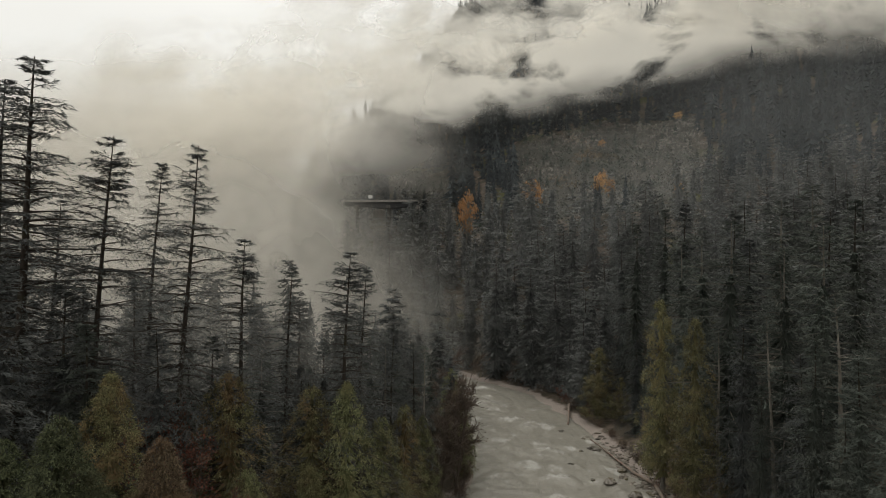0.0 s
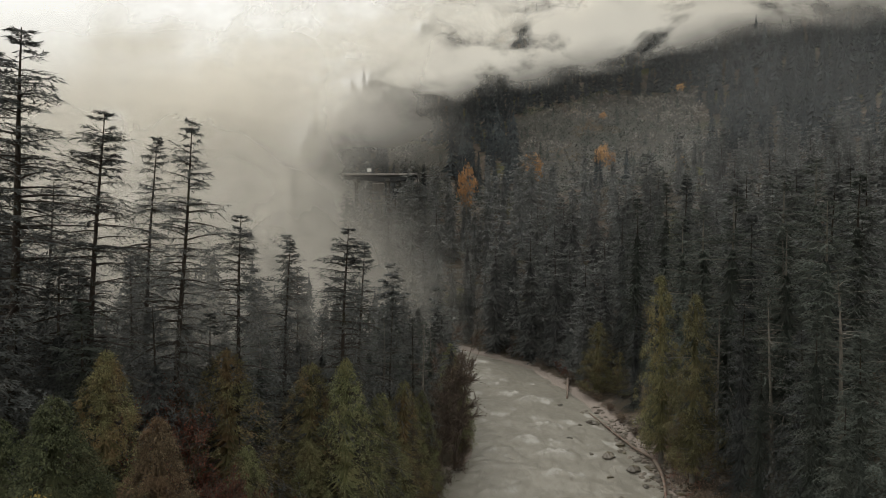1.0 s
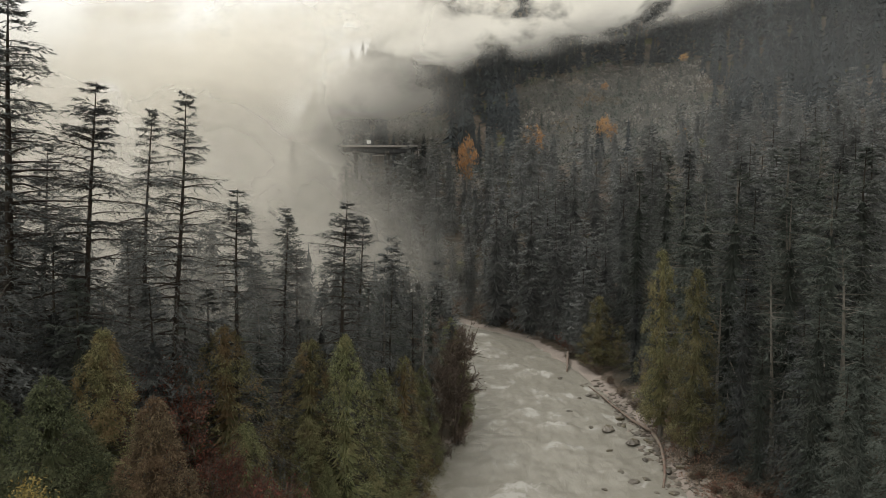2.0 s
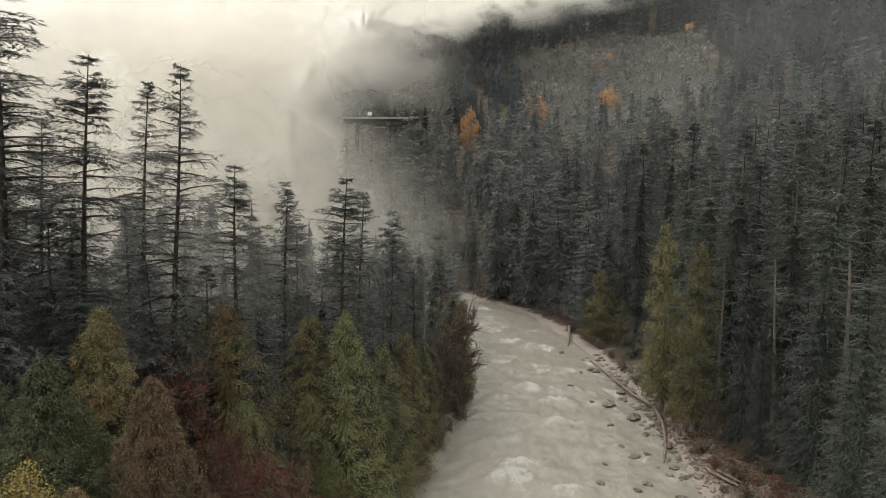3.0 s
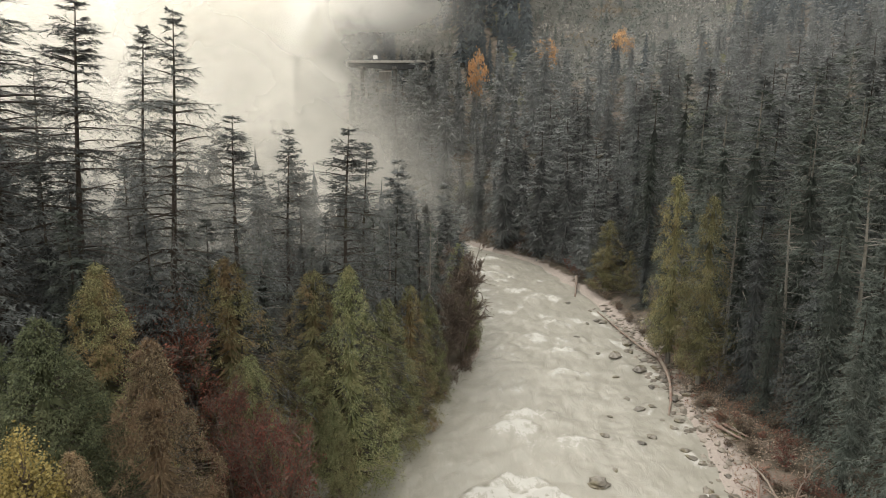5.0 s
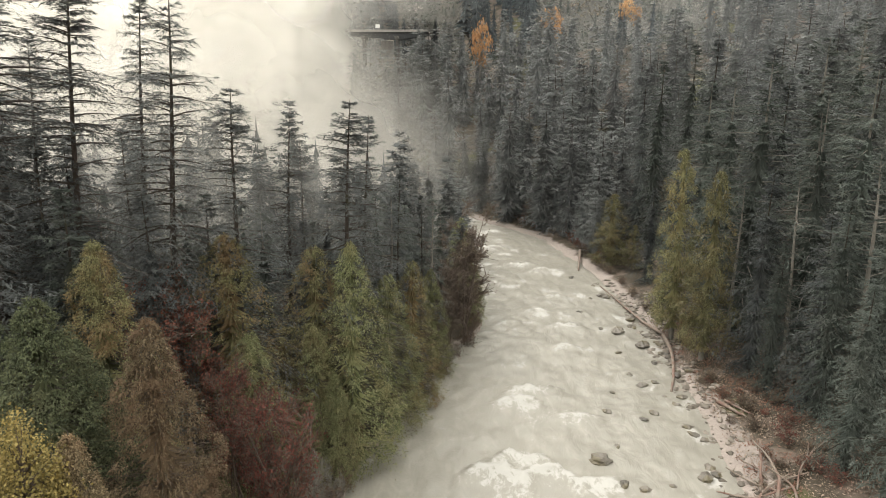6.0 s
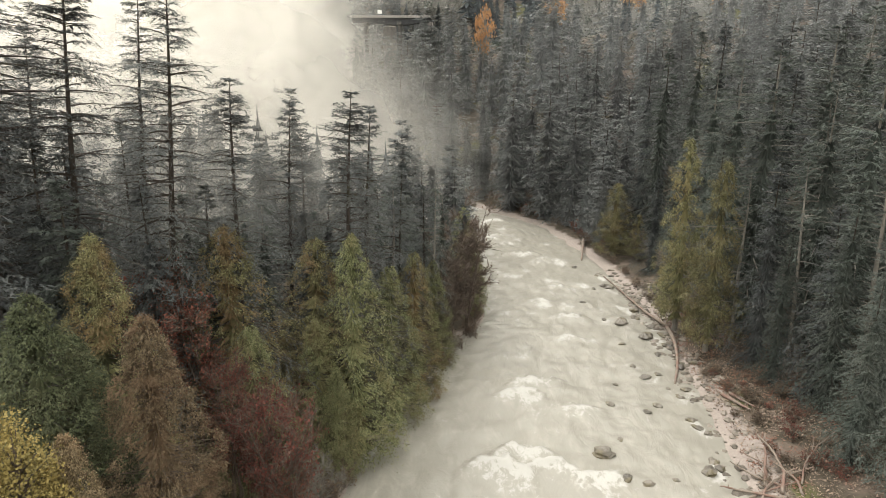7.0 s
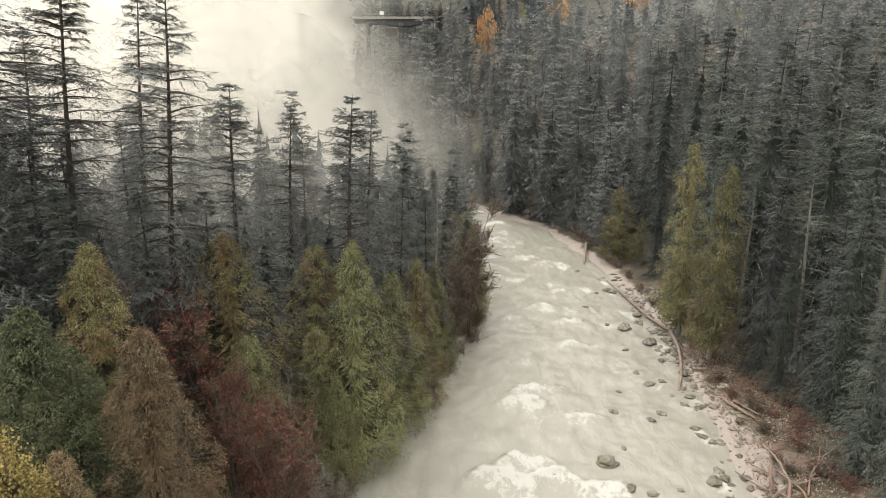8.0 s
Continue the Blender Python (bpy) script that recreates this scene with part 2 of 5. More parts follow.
def mist_material(name, amount, scale, low, high, left, right, bottom, top, shift, through_share, tone, slant):
    """Thin cloud: droplets that scatter light both ways, broken up by drifting noise, thinning to nothing at the bank's rims.
    left, right, bottom, top: how wide the soft rim is on that side, as a share of the bank; slant: how far its sides lean."""
    k = Nodes(name)
    obj = k.stretch(k.n("ShaderNodeTexCoord").outputs["Object"], (0.8, 0.5, 1.15), (shift, 0, shift * 0.37))
    dens = k.span(k.noise(obj, scale, 7.0, 0.55, 0.35), low, high)
    wide, tall = k.attribute("wide"), k.attribute("tall")
    wob = k.math("MULTIPLY", k.math("SUBTRACT", k.noise(obj, scale * 0.7, 5.0), 0.5), 0.34)
    u = k.math("ADD", k.math("ADD", wide, wob), k.math("MULTIPLY", k.math("SUBTRACT", tall, 0.5), slant))
    v = k.math("ADD", tall, wob)
    mask = k.math("MULTIPLY", k.span(wide, 0.0, 0.10), k.span(wide, 1.0, 0.90))
    mask = k.math("MULTIPLY", mask, k.math("MULTIPLY", k.span(tall, 0.0, 0.10), k.span(tall, 1.0, 0.90)))
    for value, a0, a1 in ((u, 0.0, left), (u, 1.0, 1.0 - right), (v, 0.0, bottom), (v, 1.0, 1.0 - top)):
        mask = k.math("MULTIPLY", mask, k.span(value, a0, a1))
    alpha = k.math("MULTIPLY", k.math("MULTIPLY", dens, mask), amount)
    d = k.n("ShaderNodeBsdfDiffuse")
    d.inputs["Color"].default_value = (*tone, 1)
    t = k.n("ShaderNodeBsdfTranslucent")
    t.inputs["Color"].default_value = (*tone, 1)
    s = k.n("ShaderNodeMixShader")
    s.inputs[0].default_value = through_share
    k.link(d.outputs[0], s.inputs[1])
    k.link(t.outputs[0], s.inputs[2])
    clear = k.n("ShaderNodeBsdfTransparent")
    m = k.n("ShaderNodeMixShader")
    k.link(alpha, m.inputs[0])
    k.link(clear.outputs[0], m.inputs[1])
    k.link(s.outputs[0], m.inputs[2])
    k.link(m.outputs[0], k.out.inputs["Surface"])
    return k.mat


# ---- mesh helpers ----
def mesh_of(name, verts, faces, material, smooth=False):
    """A mesh from arrays; faces is an (n, 3) or (n, 4) array, or a list of such arrays."""
    me = bpy.data.meshes.new(name)
    faces = faces if isinstance(faces, list) else [faces]
    verts = np.asarray(verts, dtype=np.float32)
    loops = np.concatenate([np.asarray(f, dtype=np.int32).ravel() for f in faces])
    sizes = np.concatenate([np.full(len(f), np.asarray(f).shape[1], dtype=np.int32) for f in faces])
    me.vertices.add(len(verts))
    me.vertices.foreach_set("co", verts.ravel())
    me.loops.add(len(loops))
    me.loops.foreach_set("vertex_index", loops)
    me.polygons.add(len(sizes))
    me.polygons.foreach_set("loop_start", np.concatenate([[0], np.cumsum(sizes)[:-1]]).astype(np.int32))
    me.polygons.foreach_set("use_smooth", np.full(len(sizes), smooth))
    me.update(calc_edges=True)
    me.materials.append(material)
    return me


def thing(name, label, category, at=(0, 0, 0), group="", kind=""):
    ob = tagged(new(name), label, category, group, kind)
    ob.location = at
    return ob


def part(name, data, parent, label=""):
    ob = new(name, data)
    ob.parent = parent
    return tagged(ob, label) if label else ob


def fbm(x, y, scale, octaves=4, seed=0.0):
    """Smooth value noise on arrays, about -1 to 1."""
    x, y = np.asarray(x, float) * scale + seed * 17.3, np.asarray(y, float) * scale - seed * 9.1
    total, amp, norm = np.zeros(np.broadcast(x, y).shape), 1.0, 0.0
    for o in range(octaves):
        xi, yi = np.floor(x), np.floor(y)
        fx, fy = x - xi, y - yi
        fx, fy = fx * fx * (3 - 2 * fx), fy * fy * (3 - 2 * fy)

        def rnd(a, b):
            h = np.sin(a * 127.1 + b * 311.7 + o * 53.3) * 43758.5453
            return (h - np.floor(h)) * 2 - 1

        v = (rnd(xi, yi) * (1 - fx) + rnd(xi + 1, yi) * fx) * (1 - fy) + (rnd(xi, yi + 1) * (1 - fx) + rnd(xi + 1, yi + 1) * fx) * fy
        total += v * amp
        norm += amp
        x, y, amp = x * 2.03 + 5.1, y * 2.03 + 1.7, amp * 0.5
    return total / norm


def tubes(paths, radii, sides):
    """Tapered tubes along many paths at once: paths (n, k, 3), radii (n, k). Returns vertices and quads."""
    n, k, _ = paths.shape
    tan = np.gradient(paths, axis=1)
    tan /= np.linalg.norm(tan, axis=2, keepdims=True) + 1e-9
    ref = np.where(np.abs(tan[..., 2:3]) > 0.9, np.array([1.0, 0, 0]), np.array([0, 0, 1.0]))
    a = np.cross(tan, ref)
    a /= np.linalg.norm(a, axis=2, keepdims=True) + 1e-9
    b = np.cross(tan, a)
    ang = np.arange(sides) * 2 * np.pi / sides
    ring = a[:, :, None] * np.cos(ang)[None, None, :, None] + b[:, :, None] * np.sin(ang)[None, None, :, None]
    v = paths[:, :, None] + ring * radii[:, :, None, None]
    idx = np.arange(n * k * sides).reshape(n, k, sides)
    nxt = np.roll(idx, -1, axis=2)
    q = np.stack([idx[:, :-1], nxt[:, :-1], nxt[:, 1:], idx[:, 1:]], axis=-1).reshape(-1, 4)
    return v.reshape(-1, 3), q


def kites(base, way, side, length, width, bend=0.0):
    """Leaf-shaped sprays: one four-cornered blade each, folded a little at its middle."""
    mid = base + way * (length * 0.45)[:, None]
    tip = base + way * length[:, None]
    tip[:, 2] -= bend * length
    v = np.stack([base, mid + side * width[:, None], tip, mid - side * width[:, None]], axis=1).reshape(-1, 3)
    i = np.arange(len(base))[:, None] * 4 + np.array([[0, 1, 2, 3]])
    return v, i


def blades(base, way, side, length, width, bend=0.0):
    """Needle sprays: one narrow pointed blade each."""
    tip = base + way * length[:, None]
    tip[:, 2] -= bend * length
    v = np.stack([base + side * width[:, None], tip, base - side * width[:, None]], axis=1).reshape(-1, 3)
    return v, np.arange(len(base) * 3).reshape(-1, 3)


# ---- the lie of the land ----
# the river's middle line: x, y, half width
RIVER = np.array([
    (6.0, -260, 22.0), (7.5, -60, 21.0), (8.0, 30, 20.6), (9.2, 62, 20.0), (11.6, 75, 18.6), (13.0, 84, 18.2), (15.3, 94, 16.6), (18.2, 104, 13.8),
    (18.6, 120, 13.3), (16.6, 145, 11.4), (10.5, 166, 12.0), (-6.0, 187, 13.0), (-35.0, 204, 14.0), (-85.0, 214, 15.0), (-170.0, 205, 17.0), (-420.0, 230, 20.0),
])


def shore_distance(x, y):
    """Metres from the water's edge (minus: in the river), and on which bank: 1 right, -1 left."""
    x, y = np.asarray(x, float), np.asarray(y, float)
    best, side = np.full(x.shape, 1e9), np.ones(x.shape)
    near = np.full(x.shape, 1e9)
    for (ax, ay, aw), (bx, by, bw) in zip(RIVER[:-1], RIVER[1:]):
        dx, dy = bx - ax, by - ay
        s = np.clip(((x - ax) * dx + (y - ay) * dy) / (dx * dx + dy * dy), 0, 1)
        px, py = x - (ax + s * dx), y - (ay + s * dy)
        dist = np.hypot(px, py)
        hit = dist < near
        near = np.where(hit, dist, near)
        best = np.where(hit, dist - (aw + s * (bw - aw)), best)
        side = np.where(hit, np.where(dx * py - dy * px > 0, -1.0, 1.0), side)
    return best, side


def water_level(y):
    return 0.012 * (np.clip(y, -100, 215) - 75)


RIGHT_D = (-30, -2, 0, 3, 8, 20, 60, 112, 120, 132, 140, 600, 1200, 3000, 6000)
RIGHT_Z = (-2.5, -0.9, 0.0, 0.7, 1.7, 4.5, 19, 43, 49, 50, 55, 322, 560, 900, 1000)
LEFT_D = (-30, -2, 0, 1.5, 6, 20, 60, 200, 600, 3000, 6000)
LEFT_Z = (-2.5, -1.0, 0.1, 1.4, 2.6, 4.5, 7, 14, 26, 60, 60)


def land(x, y):
    x, y = np.asarray(x, float), np.asarray(y, float)
    d, side = shore_distance(x, y)
    bumps = fbm(x, y, 0.045, 4, 1.0)
    dd = d + bumps * 1.2 * np.clip(d / 6, 0, 1)
    z = np.where(side > 0, np.interp(dd, RIGHT_D, RIGHT_Z), np.interp(dd, LEFT_D, LEFT_Z))
    # the spur's crest falls away towards the left
    crest = np.maximum(14, 75 + (x + 100) * 1.0 + np.clip(y - 500, 0, 4000) * 0.28)
    crest = crest + np.clip(y - 620, 0, 1500) * 0.20 * np.clip((x + 40) / 120, 0, 1) + 14 * fbm(x, y, 0.012, 4, 3.0)
    z = np.where(side > 0, -np.logaddexp(-z / 9, -crest / 9) * 9, z)
    rough = np.clip(d / 60, 0, 1) * 3.0 + np.clip(d / 400, 0, 1) * 16
    z = z + rough * fbm(x, y, 0.018, 5, 2.0) + np.clip(d / 5, 0, 1) * 0.35 * fbm(x, y, 0.3, 3, 4.0)
    return z + water_level(y)


def land_at(x, y):
    return float(land(np.array([x]), np.array([y]))[0])


def clearing(x, y):
    """The logged slope above the road: 1 inside, 0 in the standing forest."""
    wob = fbm(x, y, 0.02, 3, 6.0)
    d, side = shore_distance(x, y)
    across = (x + 28 + wob * 18 > 0) & (x - 0.40 * y + wob * 22 < 0)
    up = (d > 124 + wob * 4) & (d < 190 + np.clip(x, 0, 80) * 0.6 + wob * 18)
    gully = np.abs(x - 21 - (y - 330) * 0.10) < 17 + wob * 9
    return across & up & ~gully & (side > 0)


def build_ground():
    def axis(core_lo, core_hi, step, far_lo, far_hi, n):
        core = np.arange(core_lo, core_hi + step / 2, step)
        g = np.linspace(0, 1, n)[1:] ** 2.4
        return np.concatenate([(core_lo - g * (core_lo - far_lo))[::-1], core, core_hi + g * (far_hi - core_hi)])

    xs = axis(-44, 66, 1.4, -4200, 4200, 80)
    ys = axis(40, 190, 1.5, -1500, 4600, 120)
    gx, gy = np.meshgrid(xs, ys)
    z = land(gx, gy)
    d, side = shore_distance(gx, gy)
    v = np.stack([gx, gy, z], axis=-1).reshape(-1, 3)
    i = np.arange(gx.size).reshape(gx.shape)
    q = np.stack([i[:-1, :-1], i[:-1, 1:], i[1:, 1:], i[1:, :-1]], axis=-1).reshape(-1, 4)
    me = mesh_of("ground", v, q, M_GROUND, True)
    reach = np.where(side > 0, 5.0 + 2.5 * np.clip((95 - gy) / 20, 0, 1), 1.2)
    shore = np.clip(1 - d / reach, 0, 1).ravel()
    me.attributes.new("shore", "FLOAT", "POINT").data.foreach_set("value", shore.astype(np.float32))
    me.attributes.new("open", "FLOAT", "POINT").data.foreach_set("value", clearing(gx, gy).astype(np.float32).ravel())
    return tagged(new("ground", me), "steep brown forest floor with pale gravel along the river", "ground", kind="structure")


build_ground()

# boulders: x, y, width
ROCKS = (
    (16.5, 70.4, 2.4), (18.0, 66.2, 1.5), (20.0, 65.2, 1.3), (27.2, 107.9, 2.8), (26.0, 88.7, 1.8), (27.7, 89.6, 1.3), (23.5, 79.5, 1.7), (25.3, 81.2, 1.4), (19.5, 81.4, 1.3), (19.0, 73.5, 0.9),
    (28.2, 77.6, 1.6), (28.5, 76.2, 1.5), (29.4, 75.0, 1.1), (26.8, 67.5, 1.9), (27.9, 69.3, 1.5), (28.1, 68.0, 1.4), (28.8, 83.5, 1.4), (30.1, 85.3, 1.5), (22.6, 117.0, 1.2), (24.7, 109.2, 1.1),
    (25.3, 99.6, 1.1), (25.0, 92.1, 1.2), (21.4, 86.7, 0.8), (28.0, 85.6, 0.9), (28.6, 125.2, 2.6), (29.7, 102.3, 2.7), (32.4, 102.8, 2.2), (29.9, 109.9, 1.9), (31.7, 106.4, 1.7), (31.7, 92.0, 2.2),
)
MORE_ROCKS = ((33.6, 92.4, 1.5), (24.4, 137.3, 1.4), (25.8, 124.2, 1.1), (22.9, 65.9, 0.9), (27.9, 131.9, 1.1), (29.5, 95.9, 1.4), (31.7, 98.9, 1.8), (30.6, 113.5, 1.8), (31.6, 117.2, 1.7))

# rapids: x, y, radius, height of the broken wave
RAPIDS = [
    (10.7, 86.6, 2.6, 1.0), (8.3, 83.5, 2.2, 0.7), (19.3, 109.5, 2.2, 0.8), (15.7, 79.5, 2.0, 0.6), (7.7, 69.9, 2.6, 1.0), (4.6, 67.7, 2.2, 0.8),
    (10.8, 67.5, 2.2, 0.9), (14.9, 66.5, 1.6, 0.6), (-2.9, 86.1, 1.5, 0.6), (-7.3, 75.0, 1.3, 0.5), (-9.3, 69.5, 1.3, 0.6), (19.8, 142, 2.2, 0.6),
    (14.9, 147, 2.4, 0.6), (9.5, 161, 2.4, 0.7), (19.1, 125, 1.8, 0.5), (15.1, 117, 1.6, 0.4), (18.0, 101, 1.6, 0.5), (10.5, 176, 2.2, 0.7),
]


def build_water():
    s = np.concatenate([np.linspace(-240, 52, 40)[:-1], np.arange(52, 128, 0.33), np.arange(128, 215, 0.6), np.linspace(215, 560, 60)])
    # walk along the middle line by its own length
    seg = np.hypot(*np.diff(RIVER[:, :2], axis=0).T)
    run = np.concatenate([[0], np.cumsum(seg)]) - seg[0] - (62 - 30) - (30 + 60) + 62
    fine = np.linspace(run[0], run[-1], 4000)
    kernel = np.hanning(61) / np.hanning(61).sum()

    def smooth(col):
        raw = np.interp(fine, run, RIVER[:, col])
        return np.convolve(np.pad(raw, 30, mode="edge"), kernel, "valid")

    cx, cy, w = (np.interp(s, fine, smooth(c)) for c in range(3))
    tx, ty = np.gradient(cx, s), np.gradient(cy, s)
    ln = np.hypot(tx, ty)
    nx, ny = ty / ln, -tx / ln
    a = np.linspace(-1, 1, 96)
    off = a[None, :] * (w[:, None] + 2.5)
    gx, gy = cx[:, None] + nx[:, None] * off, cy[:, None] + ny[:, None] * off
    z = water_level(gy)
    along = np.broadcast_to(s[:, None], gx.shape)
    calm = np.clip((1 - np.abs(a)) * 6, 0.15, 1)[None, :]
    wave = fbm(off, along * 0.6, 0.55, 4, 5.0)
    ridge = 1 - np.abs(fbm(off, along * 0.75, 0.22, 4, 8.0)) * 2.4
    z = z + calm * (0.20 * wave + 0.14 * ridge)
    far = np.clip((gy - 85) / 40, 0, 1)
    foam = 0.04 + calm * (np.clip(ridge - 0.45, 0, 1) * (0.45 + 0.35 * far) + np.clip(fbm(off, along * 0.7, 0.42, 4, 21.0) - 0.16, 0, 1) * (0.95 + 1.3 * far))
    ragged = fbm(gx, gy, 0.55, 4, 31.0)
    fine_lobes = fbm(gx, gy, 1.3, 3, 37.0)
    for x, y, r, h in RAPIDS:
        # a broken wave: a scalloped crest curling against the stream, and lace trailing down from it
        dx = (gx - x) / (r * 1.5)
        down = (y + r * 0.75 - gy) - r * 0.7 * dx * dx + r * (0.75 * ragged + 0.22 * fine_lobes)
        rise = np.clip(down / (0.22 * r), 0, 1)
        rise = rise * rise * (3 - 2 * rise)
        across = np.exp(-dx ** 4)
        head = rise * across * np.exp(-np.clip(down, 0, 99) / (0.75 * r))
        tail = rise * across * np.exp(-np.clip(down, 0, 99) / (2.4 * r))
        z = z + h * head * (0.9 + 0.5 * fine_lobes)
        foam = foam + 0.70 * head + 0.50 * tail
    for x, y, w in ROCKS + MORE_ROCKS:
        # white water piled against each boulder and a short wake below it
        wake = np.exp(-((gx - x) / (0.75 * w)) ** 2 - ((gy - y + 0.5 * w) / (1.0 * w)) ** 2)
        foam = foam + 0.55 * wake
        z = z + 0.10 * w * np.exp(-((gx - x) / (0.8 * w)) ** 2 - ((gy - y - 0.4 * w) / (0.5 * w)) ** 2)
    v = np.stack([gx, gy, z], axis=-1).reshape(-1, 3)
    i = np.arange(gx.size).reshape(gx.shape)
    q = np.stack([i[:-1, :-1], i[:-1, 1:], i[1:, 1:], i[1:, :-1]], axis=-1).reshape(-1, 4)
    me = mesh_of("river", v, q, M_WATER, True)
    me.attributes.new("foam", "FLOAT", "POINT").data.foreach_set("value", np.clip(foam, 0, 1.2).ravel().astype(np.float32))
    return tagged(new("river", me), "fast silty cream-coloured river with white rapids", "river", kind="structure")


build_water()


# ---- trees ----
def unit(v):
    return v / (np.linalg.norm(v, axis=-1, keepdims=True) + 1e-9)


def skirts(core, mid, wide, level, step, rng, sides=26):
    """The dense inner twigs of a crown: drooping ragged skirts round the trunk."""
    jag = np.tile([1.0, 0.45], sides // 2)[None, :] * rng.uniform(0.5, 1.25, (core, sides))
    ang = rng.uniform(0, 6.28, core)[:, None] + np.arange(sides) * 2 * np.pi / sides
    rim = np.stack([mid[:, None, 0] + wide[:, None] * jag * np.cos(ang), mid[:, None, 1] + wide[:, None] * jag * np.sin(ang), level[:, None] - step * 0.9 * jag], axis=-1)
    top = mid[:, None] + np.array([0, 0, step * 0.8])
    v = np.concatenate([rim, top], axis=1)
    idx = np.arange(core * (sides + 1)).reshape(core, sides + 1)
    ring = idx[:, :sides]
    f = np.stack([ring, np.roll(ring, -1, axis=1), np.broadcast_to(idx[:, sides:], ring.shape)], axis=-1).reshape(-1, 3)
    return v.reshape(-1, 3), f


def conifer(name, label, seed, height, crown, reach, limbs, twigs, sprays, needles, rise=0.12, droop=0.42, power=0.8, hang=0.25,
            spray=(0.32, 0.045), ragged=0.35, girth=0.42, trunk_mat=None, lean=0.012, bare=0.12, blunt=0.08, core=0, lift=0.10, fan=0.40, wood=1, inner=0.36):
    """A conifer at the origin: tapered trunk, curved limbs in loose whorls, and flat fans of twigs along each limb, set with needle sprays."""
    rng = np.random.default_rng(seed)
    trunk_mat = trunk_mat or M_BARK
    f = np.linspace(0, 1, 14)
    sway = rng.uniform(-1, 1, 2) * lean * height
    wave = rng.uniform(0, 6.28, 2)

    def trunk_at(u):
        return np.stack([sway[0] * u * u + 0.09 * np.sin(u * 9 + wave[0]), sway[1] * u * u + 0.09 * np.sin(u * 8 + wave[1]), u * height], axis=-1)

    rad = (girth * (1 - f) ** 0.9 + 0.03 + girth * 0.5 * np.exp(-f * 30))[None]
    tv, tq = tubes(trunk_at(f)[None], rad, 8)
    tree = thing(name, label, "tree")
    part("trunk", mesh_of(name + "_trunk", tv, tq, trunk_mat, True), tree)
    # limbs gather in loose whorls, with gaps between
    u = np.sort(rng.uniform(0, 1, limbs))
    whorls = max(8, limbs // 5)
    u = np.clip(u + 0.25 * (np.round(u * whorls) / whorls - u), 0, 1)
    zu = crown + (0.992 - crown) * u
    az = np.arange(limbs) * 2.39996 + rng.normal(0, 0.5, limbs)
    shape = (1 - u) ** power * (0.6 + 0.4 * np.clip(u / 0.18, 0, 1)) + blunt
    lump = 1 + ragged * np.sin(az + u * 17 + seed) * 0.5
    ln = reach * shape * lump * rng.uniform(1 - ragged, 1 + ragged * 0.45, limbs)
    segs = 5
    out = np.stack([np.cos(az), np.sin(az), np.zeros(limbs)], axis=-1)
    bow = np.stack([-np.sin(az), np.cos(az), np.zeros(limbs)], axis=-1) * rng.normal(0, 0.12, limbs)[:, None]
    g = np.linspace(0, 1, segs)
    up = rise + 0.45 * u ** 2 + rng.normal(0, 0.09, limbs)
    dr = droop * (1 - 0.5 * u) * rng.uniform(0.6, 1.35, limbs)
    lp = trunk_at(zu)[:, None] + out[:, None] * (ln[:, None] * g)[..., None] + bow[:, None] * (ln[:, None] * g ** 2)[..., None]
    lp[..., 2] += ln[:, None] * (up[:, None] * g - dr[:, None] * g ** 2 + lift * g ** 5)
    lr = (0.014 * ln + 0.016)[:, None] * (1.08 - g)
    lv, lq = tubes(lp[::wood], lr[::wood], 3)
    tagged(part("branchwork", mesh_of(name + "_limbs", lv, lq, trunk_mat), tree), kind="stuff")
    # twigs leave each limb to both sides in one drooping plane
    who = np.repeat(np.arange(limbs), twigs)
    n = len(who)
    t = np.clip(bare + (1 - bare) * (np.tile((np.arange(twigs) + 0.5) / twigs, limbs) + rng.normal(0, 0.05, n)), 0.02, 1)
    k = t * (segs - 1)
    i0 = np.minimum(k.astype(int), segs - 2)
    base = lp[who, i0] + (lp[who, i0 + 1] - lp[who, i0]) * (k - i0)[:, None]
    tang = unit(lp[who, i0 + 1] - lp[who, i0])
    across = unit(np.cross(tang, np.array([0, 0, 1.0])))
    sgn = np.tile(np.where(np.arange(twigs) % 2, 1.0, -1.0), limbs) * rng.uniform(0.5, 1.1, n)
    way = unit(tang * rng.uniform(0.45, 0.95, n)[:, None] + across * sgn[:, None] + rng.normal(0, 0.20, (n, 3)))
    tl = (ln[who] * fan * (1.08 - 0.85 * t) + 0.035 * reach + 0.12 * ln[who]) * rng.uniform(0.55, 1.2, n)
    tl *= np.where(rng.uniform(0, 1, n) < 0.12, 0.3, 1.0)
    # needle sprays along the twigs
    tw = np.repeat(np.arange(n), sprays)
    m = len(tw)
    s = np.clip(np.tile((np.arange(sprays) + 0.5) / sprays, n) + rng.normal(0, 0.06, m), 0.02, 1.0)
    b = base[tw] + way[tw] * (tl[tw] * s)[:, None]
    sag = hang * (1 - 0.75 * u[who][tw])
    b[:, 2] += -sag * tl[tw] * s ** 1.6 * rng.uniform(0.5, 1.3, n)[tw] + rng.normal(0, 0.035, m)
    turn = np.where(np.arange(m) % 2, 1.0, -1.0) * rng.uniform(0.1, 0.9, m)
    flat = unit(np.cross(way[tw], np.array([0, 0, 1.0])))
    d = way[tw] + flat * turn[:, None] + rng.normal(0, 0.16, (m, 3))
    d[:, 2] -= sag * rng.uniform(0.1, 1.1, m)
    d = unit(d)
    side = unit(np.cross(d, rng.normal(0, 0.35, (m, 3)) + np.array([0, 0, 1.0])))
    length = spray[0] * rng.uniform(0.6, 1.35, m)
